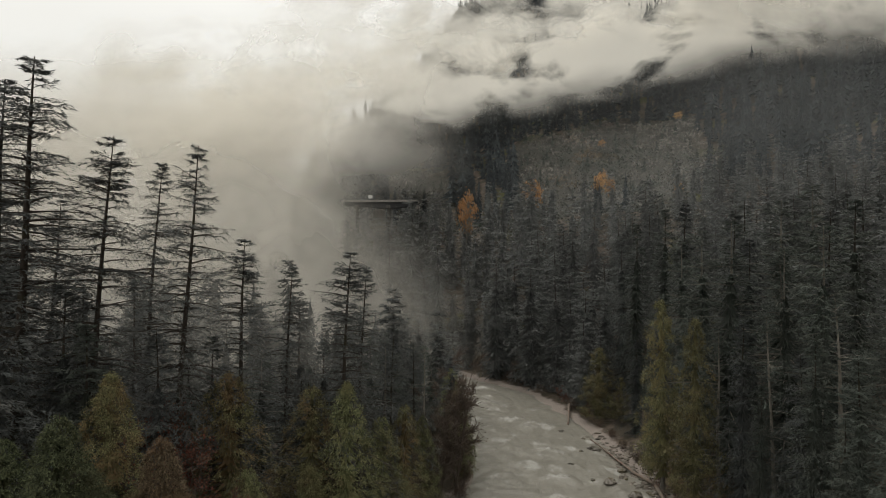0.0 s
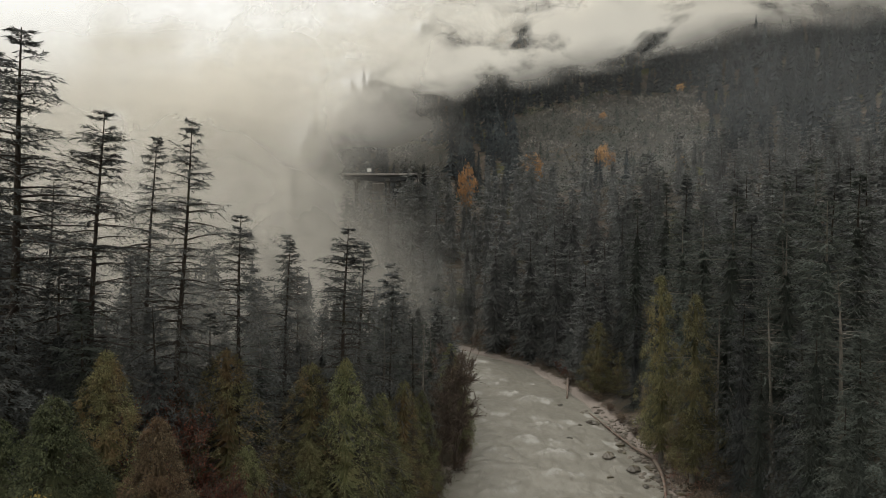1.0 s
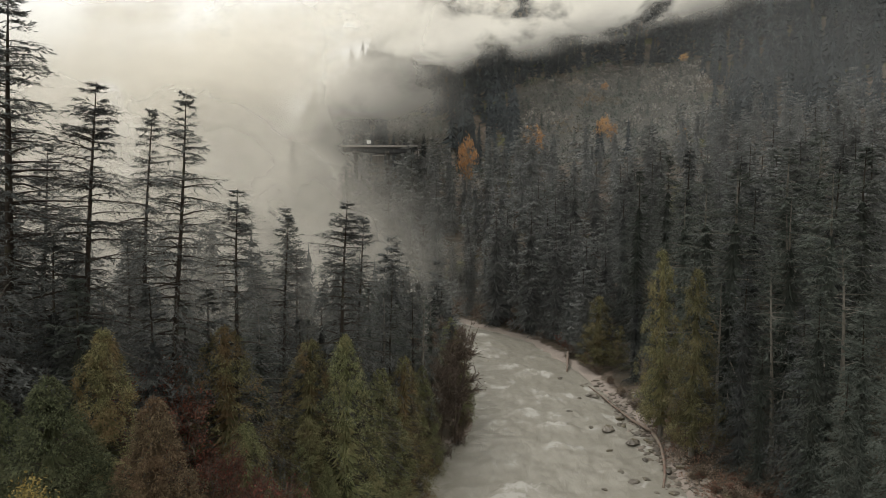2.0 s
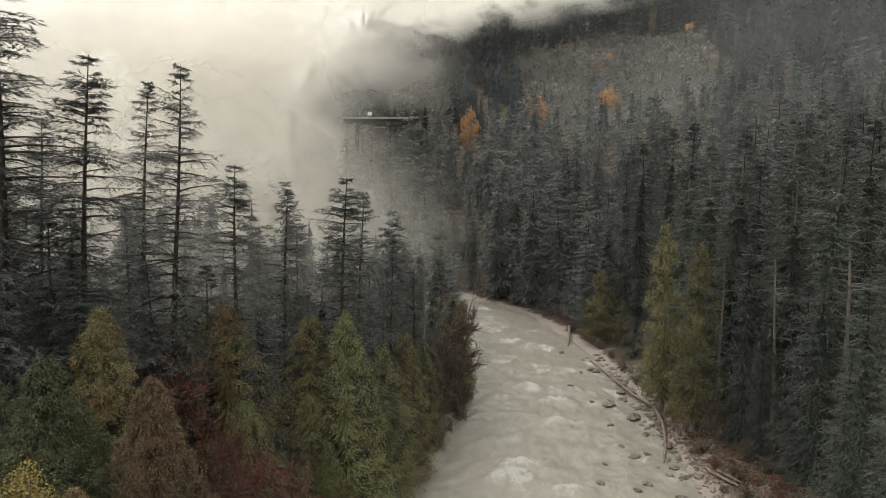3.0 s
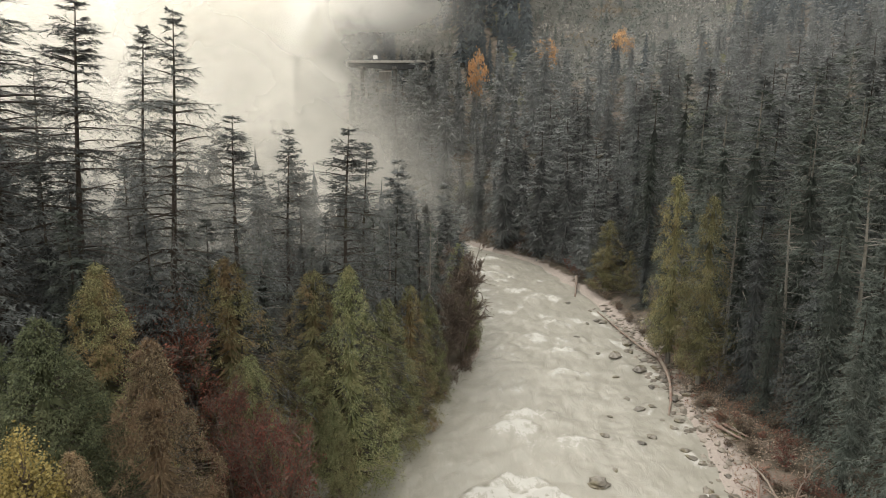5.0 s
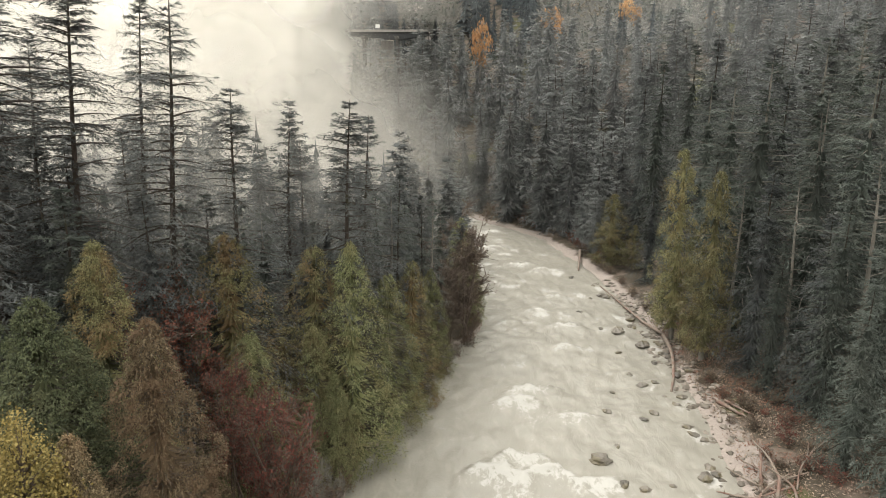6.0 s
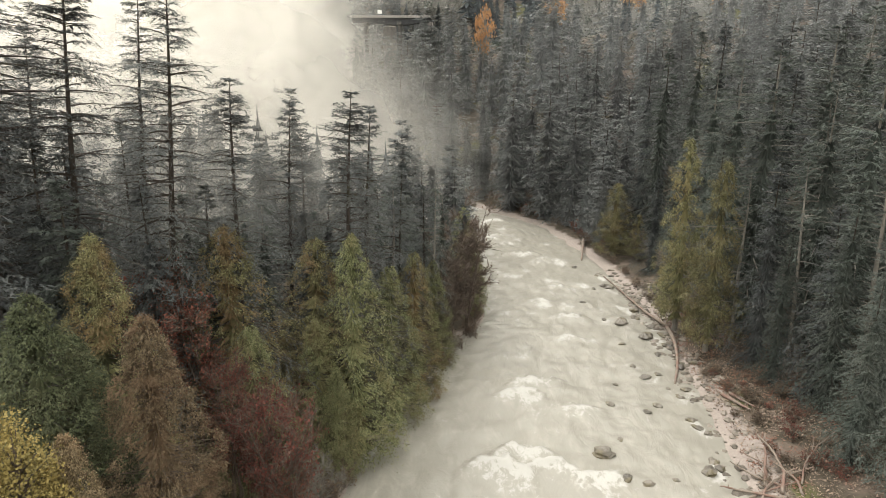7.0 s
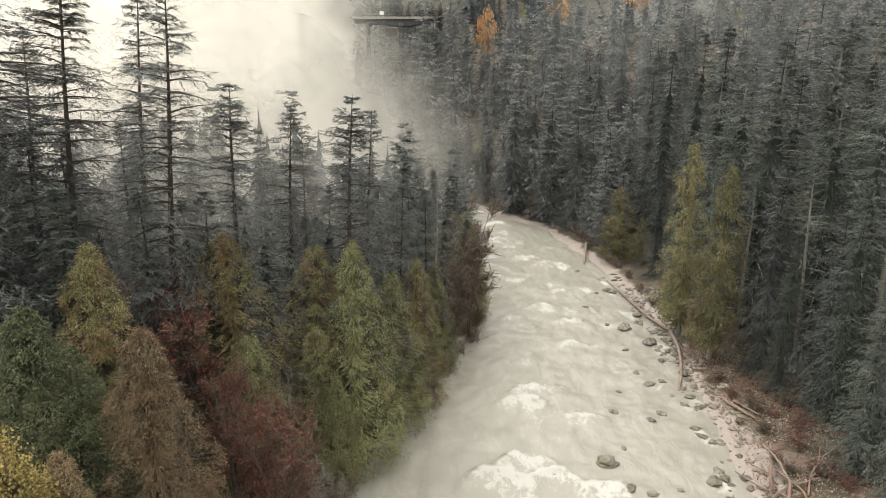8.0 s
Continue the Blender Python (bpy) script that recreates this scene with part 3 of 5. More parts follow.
    fv, fq = blades(b, d, side, length, spray[1] * rng.uniform(0.7, 1.3, m), 0.10)
    faces = [fq]
    if core:
        c = np.linspace(0, 0.82, core)
        wide = inner * reach * ((1 - c) ** power * (0.6 + 0.4 * np.clip(c / 0.18, 0, 1)) + blunt)
        level = (crown + (0.94 - crown) * c) * height
        sv, sf = skirts(core, trunk_at(level / height), wide, level, height * (0.94 - crown) / core, rng)
        faces.append(sf + len(fv))
        fv = np.concatenate([fv, sv])
    tagged(part("crown", mesh_of(name + "_crown", fv, faces, needles), tree), kind="stuff")
    tree["tall"] = height
    return tree


def cedar(name, label, seed, height, reach, clumps, sprays, needles, crown=0.02, power=0.72, clump=0.55, spray=(0.20, 0.05), ragged=0.22, girth=0.36, trunk_mat=None, core=30, gaps=0.0, wood=3, inner=0.50):
    """A cedar or soft hemlock: a full cone of hanging clumps, each a tuft of small flat sprays at a limb's end."""
    rng = np.random.default_rng(seed)
    trunk_mat = trunk_mat or M_BARK
    tree = thing(name, label, "tree")
    f = np.linspace(0, 1, 12)
    sway = rng.uniform(-1, 1, 2) * 0.015 * height

    def trunk_at(u):
        return np.stack([sway[0] * u * u, sway[1] * u * u, u * height], axis=-1)

    tv, tq = tubes(trunk_at(f)[None], (girth * (1 - f) ** 0.9 + 0.02 + girth * 0.4 * np.exp(-f * 25))[None], 8)
    part("trunk", mesh_of(name + "_trunk", tv, tq, trunk_mat, True), tree)
    # more clumps where the cone is wide
    u = 1 - np.sqrt(rng.uniform(0, 1, clumps))
    u = np.concatenate([u, rng.uniform(0.75, 1.0, clumps // 8)])
    az = rng.uniform(0, 6.283, len(u))
    if gaps:
        keep = np.sin(az * 2 + u * 23 + seed) + 0.8 * np.sin(az * 3 - u * 31) > -1.2 + 2.0 * gaps
        u, az = u[keep], az[keep]
    profile = (1 - u) ** power * (0.82 + 0.18 * np.clip(u / 0.2, 0, 1)) + 0.03
    lump = 1 + ragged * (0.5 * np.sin(az * 3 + u * 11 + seed) + 0.5 * np.sin(az * 2 - u * 29))
    r = reach * profile * lump * rng.uniform(0.70, 1.04, len(u))
    o = np.stack([np.cos(az), np.sin(az), np.zeros(len(u))], axis=-1)
    z = (crown + (0.985 - crown) * u) * height
    mid = trunk_at(z / height)
    c = mid + o * r[:, None]
    g = np.linspace(0, 1, 4)
    lp = (mid - np.stack([0 * r, 0 * r, 0.10 * r], axis=-1))[::wood, None] * (1 - g)[None, :, None] + c[::wood, None] * g[None, :, None]
    lp[..., 2] += (r[::wood, None] * 0.35) * (g - g * g)[None]
    lv, lq = tubes(lp, (0.010 * r[::wood] + 0.014)[:, None] * (1.1 - g), 3)
    tagged(part("branchwork", mesh_of(name + "_limbs", lv, lq, trunk_mat), tree), kind="stuff")
    size = clump * rng.uniform(0.55, 1.35, len(u)) * (0.55 + 0.45 * np.clip(r / reach * 2, 0, 1))
    who = np.repeat(np.arange(len(u)), sprays)
    m = len(who)
    tang = np.cross(o, np.array([0, 0, 1.0]))
    p = rng.normal(0, 1, (m, 3)) * np.array([0.38, 0.55, 0.34])
    b = c[who] + (o[who] * p[:, :1] + tang[who] * p[:, 1:2]) * size[who][:, None]
    b[:, 2] += (p[:, 2] - 0.45 * np.abs(p[:, 1]) - 0.35 * p[:, 0]) * size[who]
    way = o[who] * rng.uniform(0.2, 1.0, m)[:, None] + tang[who] * (0.55 * p[:, 1:2]) + rng.normal(0, 0.55, (m, 3))
    way[:, 2] -= rng.uniform(-0.1, 1.0, m)
    way = unit(way)
    facing = o[who] * 0.9 + np.array([0, 0, 0.9]) + rng.normal(0, 0.45, (m, 3))
    side = unit(np.cross(way, facing))
    fv, fq = blades(b, way, side, spray[0] * rng.uniform(0.6, 1.4, m), spray[1] * rng.uniform(0.7, 1.3, m), 0.1)
    level = np.linspace(crown, 0.95, core) * height
    w = (level / height - crown) / (0.985 - crown)
    wide = inner * reach * ((1 - w) ** power * (0.82 + 0.18 * np.clip(w / 0.2, 0, 1)))
    sv, sf = skirts(core, trunk_at(level / height), wide, level, height * 0.95 / core, rng)
    tagged(part("crown", mesh_of(name + "_crown", np.concatenate([fv, sv]), [fq, sf + len(fv)], needles), tree), kind="stuff")
    tree["tall"] = height
    return tree


def round_tree(name, label, seed, height, spread, clumps, leaves, leaf_mat, wood, leaf=(0.5, 0.2), low=0.25):
    """A broad-leaved tree with a full, uneven oval crown of leaf clumps on forking limbs."""
    rng = np.random.default_rng(seed)
    tree = thing(name, label, "tree")
    f = np.linspace(0, 1, 8)
    path = np.stack([0.2 * np.sin(f * 5 + seed), 0.2 * np.cos(f * 4 + seed), f * height * 0.9], axis=-1)[None]
    tv, tq = tubes(path, (0.017 * height * (1.06 - f))[None], 6)
    part("trunk", mesh_of(name + "_trunk", tv, tq, wood, True), tree)
    d = unit(rng.normal(0, 1, (clumps, 3)))
    rr = rng.uniform(0.25, 1.0, clumps) ** 0.5 * (1 + 0.22 * np.sin(d[:, 0] * 5 + seed) * np.cos(d[:, 2] * 4))
    half = height * (1 - low) / 2
    c = d * rr[:, None] * np.array([spread, spread, half]) + np.array([0, 0, height * low + half])
    g = np.linspace(0, 1, 4)
    foot = np.stack([0 * c[:, 0], 0 * c[:, 0], np.clip(c[:, 2] - 0.9 * np.hypot(c[:, 0], c[:, 1]), 0.1 * height, 0.88 * height)], axis=-1)
    lp = foot[:, None] * (1 - g)[None, :, None] + c[:, None] * g[None, :, None]
    lv, lq = tubes(lp[::2], 0.005 * height * (1.1 - g)[None] * np.ones((len(lp[::2]), 1)), 3)
    tagged(part("branchwork", mesh_of(name + "_limbs", lv, lq, wood), tree), kind="stuff")
    who = np.repeat(np.arange(clumps), leaves)
    m = len(who)
    b = c[who] + rng.normal(0, 0.17, (m, 3)) * np.array([spread, spread, half * 0.7])
    way = unit(rng.normal(0, 1, (m, 3)) + np.array([0, 0, -0.2]))
    side = unit(np.cross(way, unit(b - np.array([0, 0, height * 0.45])) + rng.normal(0, 0.7, (m, 3))))
    fv, fq = kites(b, way, side, leaf[0] * rng.uniform(0.6, 1.3, m), leaf[1] * rng.uniform(0.6, 1.3, m))
    tagged(part("crown", mesh_of(name + "_crown", fv, fq, leaf_mat), tree), kind="stuff")
    tree["tall"] = height
    return tree


def broadleaf(name, label, seed, height, spread, stems, twigs, leaves, leaf_mat, wood=None, leaf=(0.28, 0.12), girth=0.14, low=0.25):
    """A many-stemmed broad-leaved tree or bush: stems, forking limbs, fine twigs and scattered leaves."""
    rng = np.random.default_rng(seed)
    wood = wood or M_TWIG
    tree = thing(name, label, "tree" if height > 5 else "bush")
    g = np.linspace(0, 1, 7)
    az = np.arange(stems) * 2.4 + rng.normal(0, 0.4, stems)
    out = np.stack([np.cos(az), np.sin(az), np.zeros(stems)], axis=-1)
    tall = height * rng.uniform(0.7, 1.0, stems)
    tall[0] = height
    wide = spread * rng.uniform(0.25, 0.75, stems)
    wide[0] = spread * 0.1
    sp = out[:, None] * (wide[:, None] * g ** 1.4)[..., None] + np.stack([0 * g, 0 * g, g], axis=-1)[None] * tall[:, None, None]
    sp[:, 1:, :2] += rng.normal(0, 0.02 * height, (stems, 6, 2))
    sv, sq = tubes(sp, girth * (1.08 - g)[None] * rng.uniform(0.6, 1.0, stems)[:, None], 5)
    part("trunk", mesh_of(name + "_trunk", sv, sq, wood, True), tree)
    # limbs from the stems
    nl = stems * 9
    who = rng.integers(0, stems, nl)
    t = rng.uniform(low, 0.95, nl)
    k = t * 6
    i0 = np.minimum(k.astype(int), 5)
    b = sp[who, i0] + (sp[who, i0 + 1] - sp[who, i0]) * (k - i0)[:, None]
    la = rng.uniform(0, 2 * np.pi, nl)
    ll = spread * rng.uniform(0.35, 0.8, nl) * (1.25 - t)
    lw = np.stack([np.cos(la), np.sin(la), rng.uniform(0.4, 1.2, nl)], axis=-1)
    lw /= np.linalg.norm(lw, axis=1, keepdims=True)
    h = np.linspace(0, 1, 4)
    lp = b[:, None] + lw[:, None] * (ll[:, None] * h)[..., None]
    lp[:, 1:] += rng.normal(0, 0.04 * spread, (nl, 3, 3))
    lv, lq = tubes(lp, girth * 0.38 * (1.1 - h)[None] * np.ones((nl, 1)), 3)
    tagged(part("branchwork", mesh_of(name + "_limbs", lv, lq, wood), tree), kind="stuff")
    # twigs from the limbs
    who = rng.integers(0, nl, twigs)
    t = rng.uniform(0.25, 1, twigs)
    k = t * 3
    i0 = np.minimum(k.astype(int), 2)
    b = lp[who, i0] + (lp[who, i0 + 1] - lp[who, i0]) * (k - i0)[:, None]
    tw = lw[who] + rng.normal(0, 0.55, (twigs, 3))
    tw /= np.linalg.norm(tw, axis=1, keepdims=True)
    tl = spread * rng.uniform(0.12, 0.34, twigs)
    sd = np.cross(tw, rng.normal(0, 1, (twigs, 3)))
    sd /= np.linalg.norm(sd, axis=1, keepdims=True)
    wv, wq = kites(b, tw, sd, tl, np.full(twigs, 0.022 + girth * 0.06))
    tagged(part("twigwork", mesh_of(name + "_twigs", wv, wq, wood), tree), kind="stuff")
    if leaves:
        who = rng.integers(0, twigs, leaves)
        lb = b[who] + tw[who] * (tl[who] * rng.uniform(0.2, 1.1, leaves))[:, None] + rng.normal(0, 0.06 * spread * 0.5, (leaves, 3))
        ly = rng.normal(0, 1, (leaves, 3)) + np.array([0, 0, -0.3])
        ly /= np.linalg.norm(ly, axis=1, keepdims=True)
        ls = np.cross(ly, rng.normal(0, 1, (leaves, 3)))
        ls /= np.linalg.norm(ls, axis=1, keepdims=True)
        fv, fq = kites(lb, ly, ls, leaf[0] * rng.uniform(0.6, 1.3, leaves), leaf[1] * rng.uniform(0.6, 1.3, leaves))
        tagged(part("crown", mesh_of(name + "_crown", fv, fq, leaf_mat), tree), kind="stuff")
    tree["tall"] = height
    return tree


PLANT = random.Random(7)
used = set()


def plant(model, x, y, top=None, tall=None, width=1.0, group="", label="", sink=0.3, tilt=0.0):
    """Stand a model at x, y with its tip at height top (or tall metres high). The first one is the model itself."""
    if tilt:
        x -= math.tan(radians(tilt)) * (top - land_at(x, y))
    ground = land_at(x, y) - sink
    s = (tall if tall else max(3.0, top - ground)) / model["tall"]
    wide = s * width
    m = Matrix.Translation((x, y, ground)) @ Matrix.Rotation(radians(tilt), 4, "Y") @ Matrix.Rotation(PLANT.uniform(0, 6.28), 4, "Z") @ Matrix.Diagonal((wide, wide, s, 1))
    if model.name in used:
        ob = copy_thing(model, m @ Matrix.Diagonal([1 / c for c in model.scale] + [1]))
    else:
        used.add(model.name)
        ob = model
        ob.matrix_basis = m
    return tagged(ob, label, group=group)


# tall old firs on the left bank, thin and open
OLD = "tall dark old fir with open ragged drooping limbs on the riverbank"
OLD_FIRS = [
    conifer("old_fir", OLD, 11, 44, 0.08, 8.8, 250, 13, 12, M_FIR, 0.00, 0.46, 0.66, 0.72, (0.32, 0.042), 0.46, 0.50, bare=0.08, blunt=0.06),
    conifer("old_fir", OLD, 12, 42, 0.08, 8.6, 240, 13, 12, M_FIR, -0.03, 0.48, 0.72, 0.76, (0.32, 0.042), 0.50, 0.46, bare=0.08, blunt=0.06),
    conifer("old_fir", "tall dark old fir with a thin top and half-bare limbs", 13, 40, 0.10, 7.6, 205, 12, 12, M_FIR, 0.00, 0.50, 0.70, 0.72, (0.32, 0.042), 0.54, 0.42, bare=0.14, blunt=0.06),
]
DENSE_FIRS = [
    conifer("dense_fir", "dark green fir with a full drooping crown", 21, 36, 0.03, 6.6, 170, 10, 8, M_FIR, 0.00, 0.46, 0.74, 0.70, (0.44, 0.066), 0.40, 0.40, core=32, wood=3, blunt=0.06, inner=0.36),
    conifer("dense_fir", "grey-green fir with a full drooping crown", 22, 34, 0.03, 6.2, 170, 10, 8, M_SPRUCE, 0.02, 0.46, 0.76, 0.70, (0.44, 0.066), 0.38, 0.38, core=32, wood=3, blunt=0.06, inner=0.36),
    conifer("dense_fir", "grey-green hemlock with long drooping limbs", 23, 36, 0.06, 7.4, 140, 11, 8, M_SPRUCE, 0.06, 0.44, 0.64, 0.60, (0.44, 0.066), 0.52, 0.42, M_GREYBARK, core=26, wood=2, blunt=0.06, inner=0.30),
]
GREEN_CEDAR = "olive green cedar with dense hanging sprays"
CEDARS = [
    cedar("cedar", GREEN_CEDAR, 31, 24, 6.3, 700, 42, M_CEDAR, clump=0.74, spray=(0.21, 0.050)),
    cedar("cedar", GREEN_CEDAR, 32, 23, 6.3, 680, 42, M_CEDAR, clump=0.74, spray=(0.21, 0.050), power=0.62),
    cedar("cedar", "olive green cedar with browned sprays towards its top", 36, 24, 6.3, 700, 42, M_CEDAR_RUST, clump=0.74, spray=(0.21, 0.050), power=0.60),
]
NEAR_CEDARS = [
    cedar("cedar", "green cedar with fine dense hanging sprays", 35, 24, 6.3, 1200, 56, M_CEDAR_GREEN, clump=0.66, spray=(0.165, 0.040), ragged=0.30),
    cedar("cedar", "browned cedar with thinning dry sprays and pale twigs", 33, 24, 6.3, 1200, 54, M_CEDAR_BROWN, clump=0.60, spray=(0.165, 0.036), trunk_mat=M_TWIG, wood=2),
    cedar("cedar", "olive cedar with fine dense sprays, browned at the tips", 37, 24, 6.3, 1150, 56, M_CEDAR_RUST, clump=0.66, spray=(0.165, 0.040), ragged=0.26),
]
OLIVE = cedar("hemlock", "yellow-green hemlock with soft hanging sprays above the shore", 34, 29, 4.9, 420, 50, M_YELLOWGREEN, crown=0.10, power=0.56, clump=1.0, spray=(0.30, 0.080), ragged=0.42, girth=0.42, trunk_mat=M_GREYBARK, core=22, gaps=0.30, inner=0.42)
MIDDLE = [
    conifer("hill_fir", "grey-green fir on the wooded hillside", 41, 34, 0.04, 7.8, 100, 7, 4, M_HILL_HAZED, 0.02, 0.44, 0.68, 0.55, (0.88, 0.15), 0.38, 0.4, core=20, wood=4, inner=0.52),
    conifer("hill_fir", "dark green fir on the wooded hillside", 42, 34, 0.04, 7.2, 100, 7, 4, M_HILL_HAZED, 0.02, 0.46, 0.64, 0.55, (0.88, 0.15), 0.42, 0.4, core=20, wood=4, inner=0.52),
    conifer("hill_fir", "grey-green fir with a narrow crown on the wooded hillside", 43, 32, 0.03, 6.0, 100, 7, 4, M_HILL_HAZED, 0.05, 0.52, 0.58, 0.55, (0.8, 0.15), 0.30, 0.36, core=24, wood=4, inner=0.52),
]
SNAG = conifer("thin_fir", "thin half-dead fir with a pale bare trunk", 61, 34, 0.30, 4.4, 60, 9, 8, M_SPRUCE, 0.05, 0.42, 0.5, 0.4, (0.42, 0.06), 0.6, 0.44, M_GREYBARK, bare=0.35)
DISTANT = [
    conifer("far_fir", "dark fir high on the misty hillside", 44, 34, 0.03, 6.8, 56, 6, 3, M_HILL_HAZED, 0.02, 0.46, 0.70, 0.50, (1.2, 0.22), 0.36, 0.4, core=18, wood=4, inner=0.52),
    conifer("far_fir", "dark fir high on the misty hillside", 45, 32, 0.03, 5.8, 56, 6, 3, M_HILL_HAZED, 0.04, 0.48, 0.66, 0.50, (1.2, 0.22), 0.36, 0.36, core=18, wood=4, inner=0.52),
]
RED_MAPLE = broadleaf("vine_maple", "half-bare maple with red-brown autumn leaves", 51, 14, 4.6, 6, 1500, 5600, M_REDLEAF, M_TWIG, (0.17, 0.075), 0.13)
BARE_TREE = broadleaf("bare_alder", "bare brown alder with a haze of fine twigs", 52, 14, 4.2, 5, 2400, 900, M_BROWNLEAF, None, (0.18, 0.07), 0.12)
BANK_BUSH = broadleaf("bank_bush", "brown-red leafless bush on the bank", 53, 3.6, 2.6, 6, 260, 420, M_BROWNLEAF, None, (0.22, 0.09), 0.06, 0.1)
RED_BUSH = broadleaf("bank_bush", "dark red bush hanging over the water", 54, 3.4, 2.4, 6, 240, 480, M_REDLEAF, None, (0.22, 0.09), 0.06, 0.1)
GREY_BUSH = broadleaf("bare_bush", "pale grey leafless bush with tangled fine twigs on the bank", 57, 6, 3.0, 7, 1500, 0, M_BROWNLEAF, M_GREYBARK, girth=0.06, low=0.15)
YELLOW_BUSH = round_tree("yellow_maple", "slender maple with yellow autumn leaves", 55, 20, 1.9, 190, 60, M_YELLOWLEAF, M_TWIG, (0.15, 0.07), 0.62)
POPLAR = round_tree("orange_poplar", "poplar in bright orange autumn leaf", 56, 14, 4.6, 46, 16, M_ORANGELEAF, M_GREYBARK, (0.6, 0.26), 0.52)

# left bank: old firs, x, y, tip, model, width
for x, y, top, k, w in (
    (-36.7, 60, 55.9, 0, 1.18), (-41.6, 64, 54.9, 0, 1.15), (-31.3, 62, 49.2, 1, 1.0), (-40.5, 95, 51.1, 2, 0.9), (-24.6, 66, 48.9, 0, 0.85),
    (-20.0, 68, 39.7, 1, 1.05), (-20.0, 87, 36.6, 2, 1.0), (-10.5, 74, 38.4, 1, 1.05), (-9.5, 80, 36.5, 2, 0.9), (-39.1, 85, 34.7, 2, 0.9),
    (-21.4, 100, 32.1, 1, 1.0), (-6.5, 86, 28.5, 2, 1.0), (-3.9, 95, 25.2, 2, 1.1), (-46.5, 80, 44.7, 1, 1.0),
):
    plant(OLD_FIRS[k], x, y, top, width=w, group="old firs on the left bank", tilt=1.2 + min(2.6, max(0, (top - 30) * 0.13)))
for x, y, top, k, w in (
    (-33.2, 58, 35.4, 0, 1.1), (-29.7, 55, 32.4, 1, 1.1), (-33.5, 50, 38.1, 0, 1.1), (-35.3, 70, 29.7, 2, 1.1), (-26.5, 62, 31.2, 0, 1.1),
    (-24.5, 70, 29.4, 1, 1.1), (-22.0, 80, 25.5, 2, 1.1), (-15.9, 88, 26.7, 0, 1.0), (-9.8, 91, 26.4, 1, 1.0), 
    (-40.0, 74, 34.0, 0, 1.2), (-30.0, 78, 27.0, 1, 1.2), (-28.0, 92, 24.0, 2, 1.2), (-15.0, 98, 23.0, 0, 1.2), (-7.0, 104, 22.0, 1, 1.1),
    (-36.0, 44, 30.0, 0, 1.2), (-17.8, 84, 24.0, 0, 1.1), (-18.5, 92, 22.0, 1, 1.1), (-45.0, 56, 40.0, 1, 1.2), (-50.0, 66, 38.0, 0, 1.3), (-2.0, 110, 21.0, 2, 1.0), (-34.0, 104, 28.0, 0, 1.2),
):
    plant(DENSE_FIRS[k], x, y, top, width=w, group="firs on the left bank")
for x, y, top, k, w in (
    (-21.2, 66, 26.5, 2, 1.12), (-18.0, 61, 18.5, 1, 1.0), (-14.2, 71, 24.1, 2, 1.0), (-10.3, 70, 24.7, 0, 0.90), (-7.4, 78, 19.0, 1, 1.0), (-5.0, 84, 19.0, 2, 0.9),
    (-11.4, 65.5, 12.5, 0, 0.85), (-13.4, 67, 17.0, 1, 0.95), (-15.2, 61.0, 11.0, 0, 1.0), (-3.0, 92.5, 15.5, 0, 0.9), (2.2, 108.5, 15.6, 1, 0.9), (2.6, 114, 16, 0, 0.9), (1.5, 121, 17, 1, 0.9),
):
    plant(CEDARS[k], x, y, top, width=w, group="cedars on the left bank")
for x, y, top, k, w in ((-24.3, 42, 28.1, 0, 1.05), (-25.5, 47, 23.6, 0, 1.2), (-26.7, 53, 28.9, 2, 0.95), (-18.4, 43.5, 26.4, 1, 0.95), (-19.4, 36, 22.9, 1, 0.8), (-30.5, 46, 25.5, 0, 1.1)):
    plant(NEAR_CEDARS[k], x, y, top, width=w, group="cedars on the left bank")
for x, y, top, w in ((-27.4, 63, 24.2, 1.35), (-24.2, 62, 22.6, 1.2), (-18.3, 56, 18.2, 0.9), (-12.9, 50, 18.6, 0.95), (-15.0, 53, 17.4, 0.9)):
    plant(RED_MAPLE, x, y, top, width=w * 0.8, group="autumn maples on the left bank")
for x, y, top, w in ((1.9, 103.0, 22.6, 1.0), (-0.4, 99.0, 18.5, 0.95), (2.6, 107.0, 18.0, 0.85), (-3.8, 90.5, 10.5, 0.9), (-1.5, 96, 14.0, 0.9)):
    plant(BARE_TREE, x, y, top, width=w, group="bare alders on the left bank")
for x, y, tall, w in ((-12.4, 57.5, 8.0, 0.65), (-11.0, 62.0, 4.0, 0.8), (-5.6, 80.5, 3.6, 1.1), (-3.6, 86.0, 4.4, 1.1), (-0.6, 95.0, 4.6, 1.0)):
    plant(GREY_BUSH, x, y, tall=tall, width=w, group="bare bushes on the left bank")
plant(YELLOW_BUSH, -20.6, 34, 24.2, width=0.9)

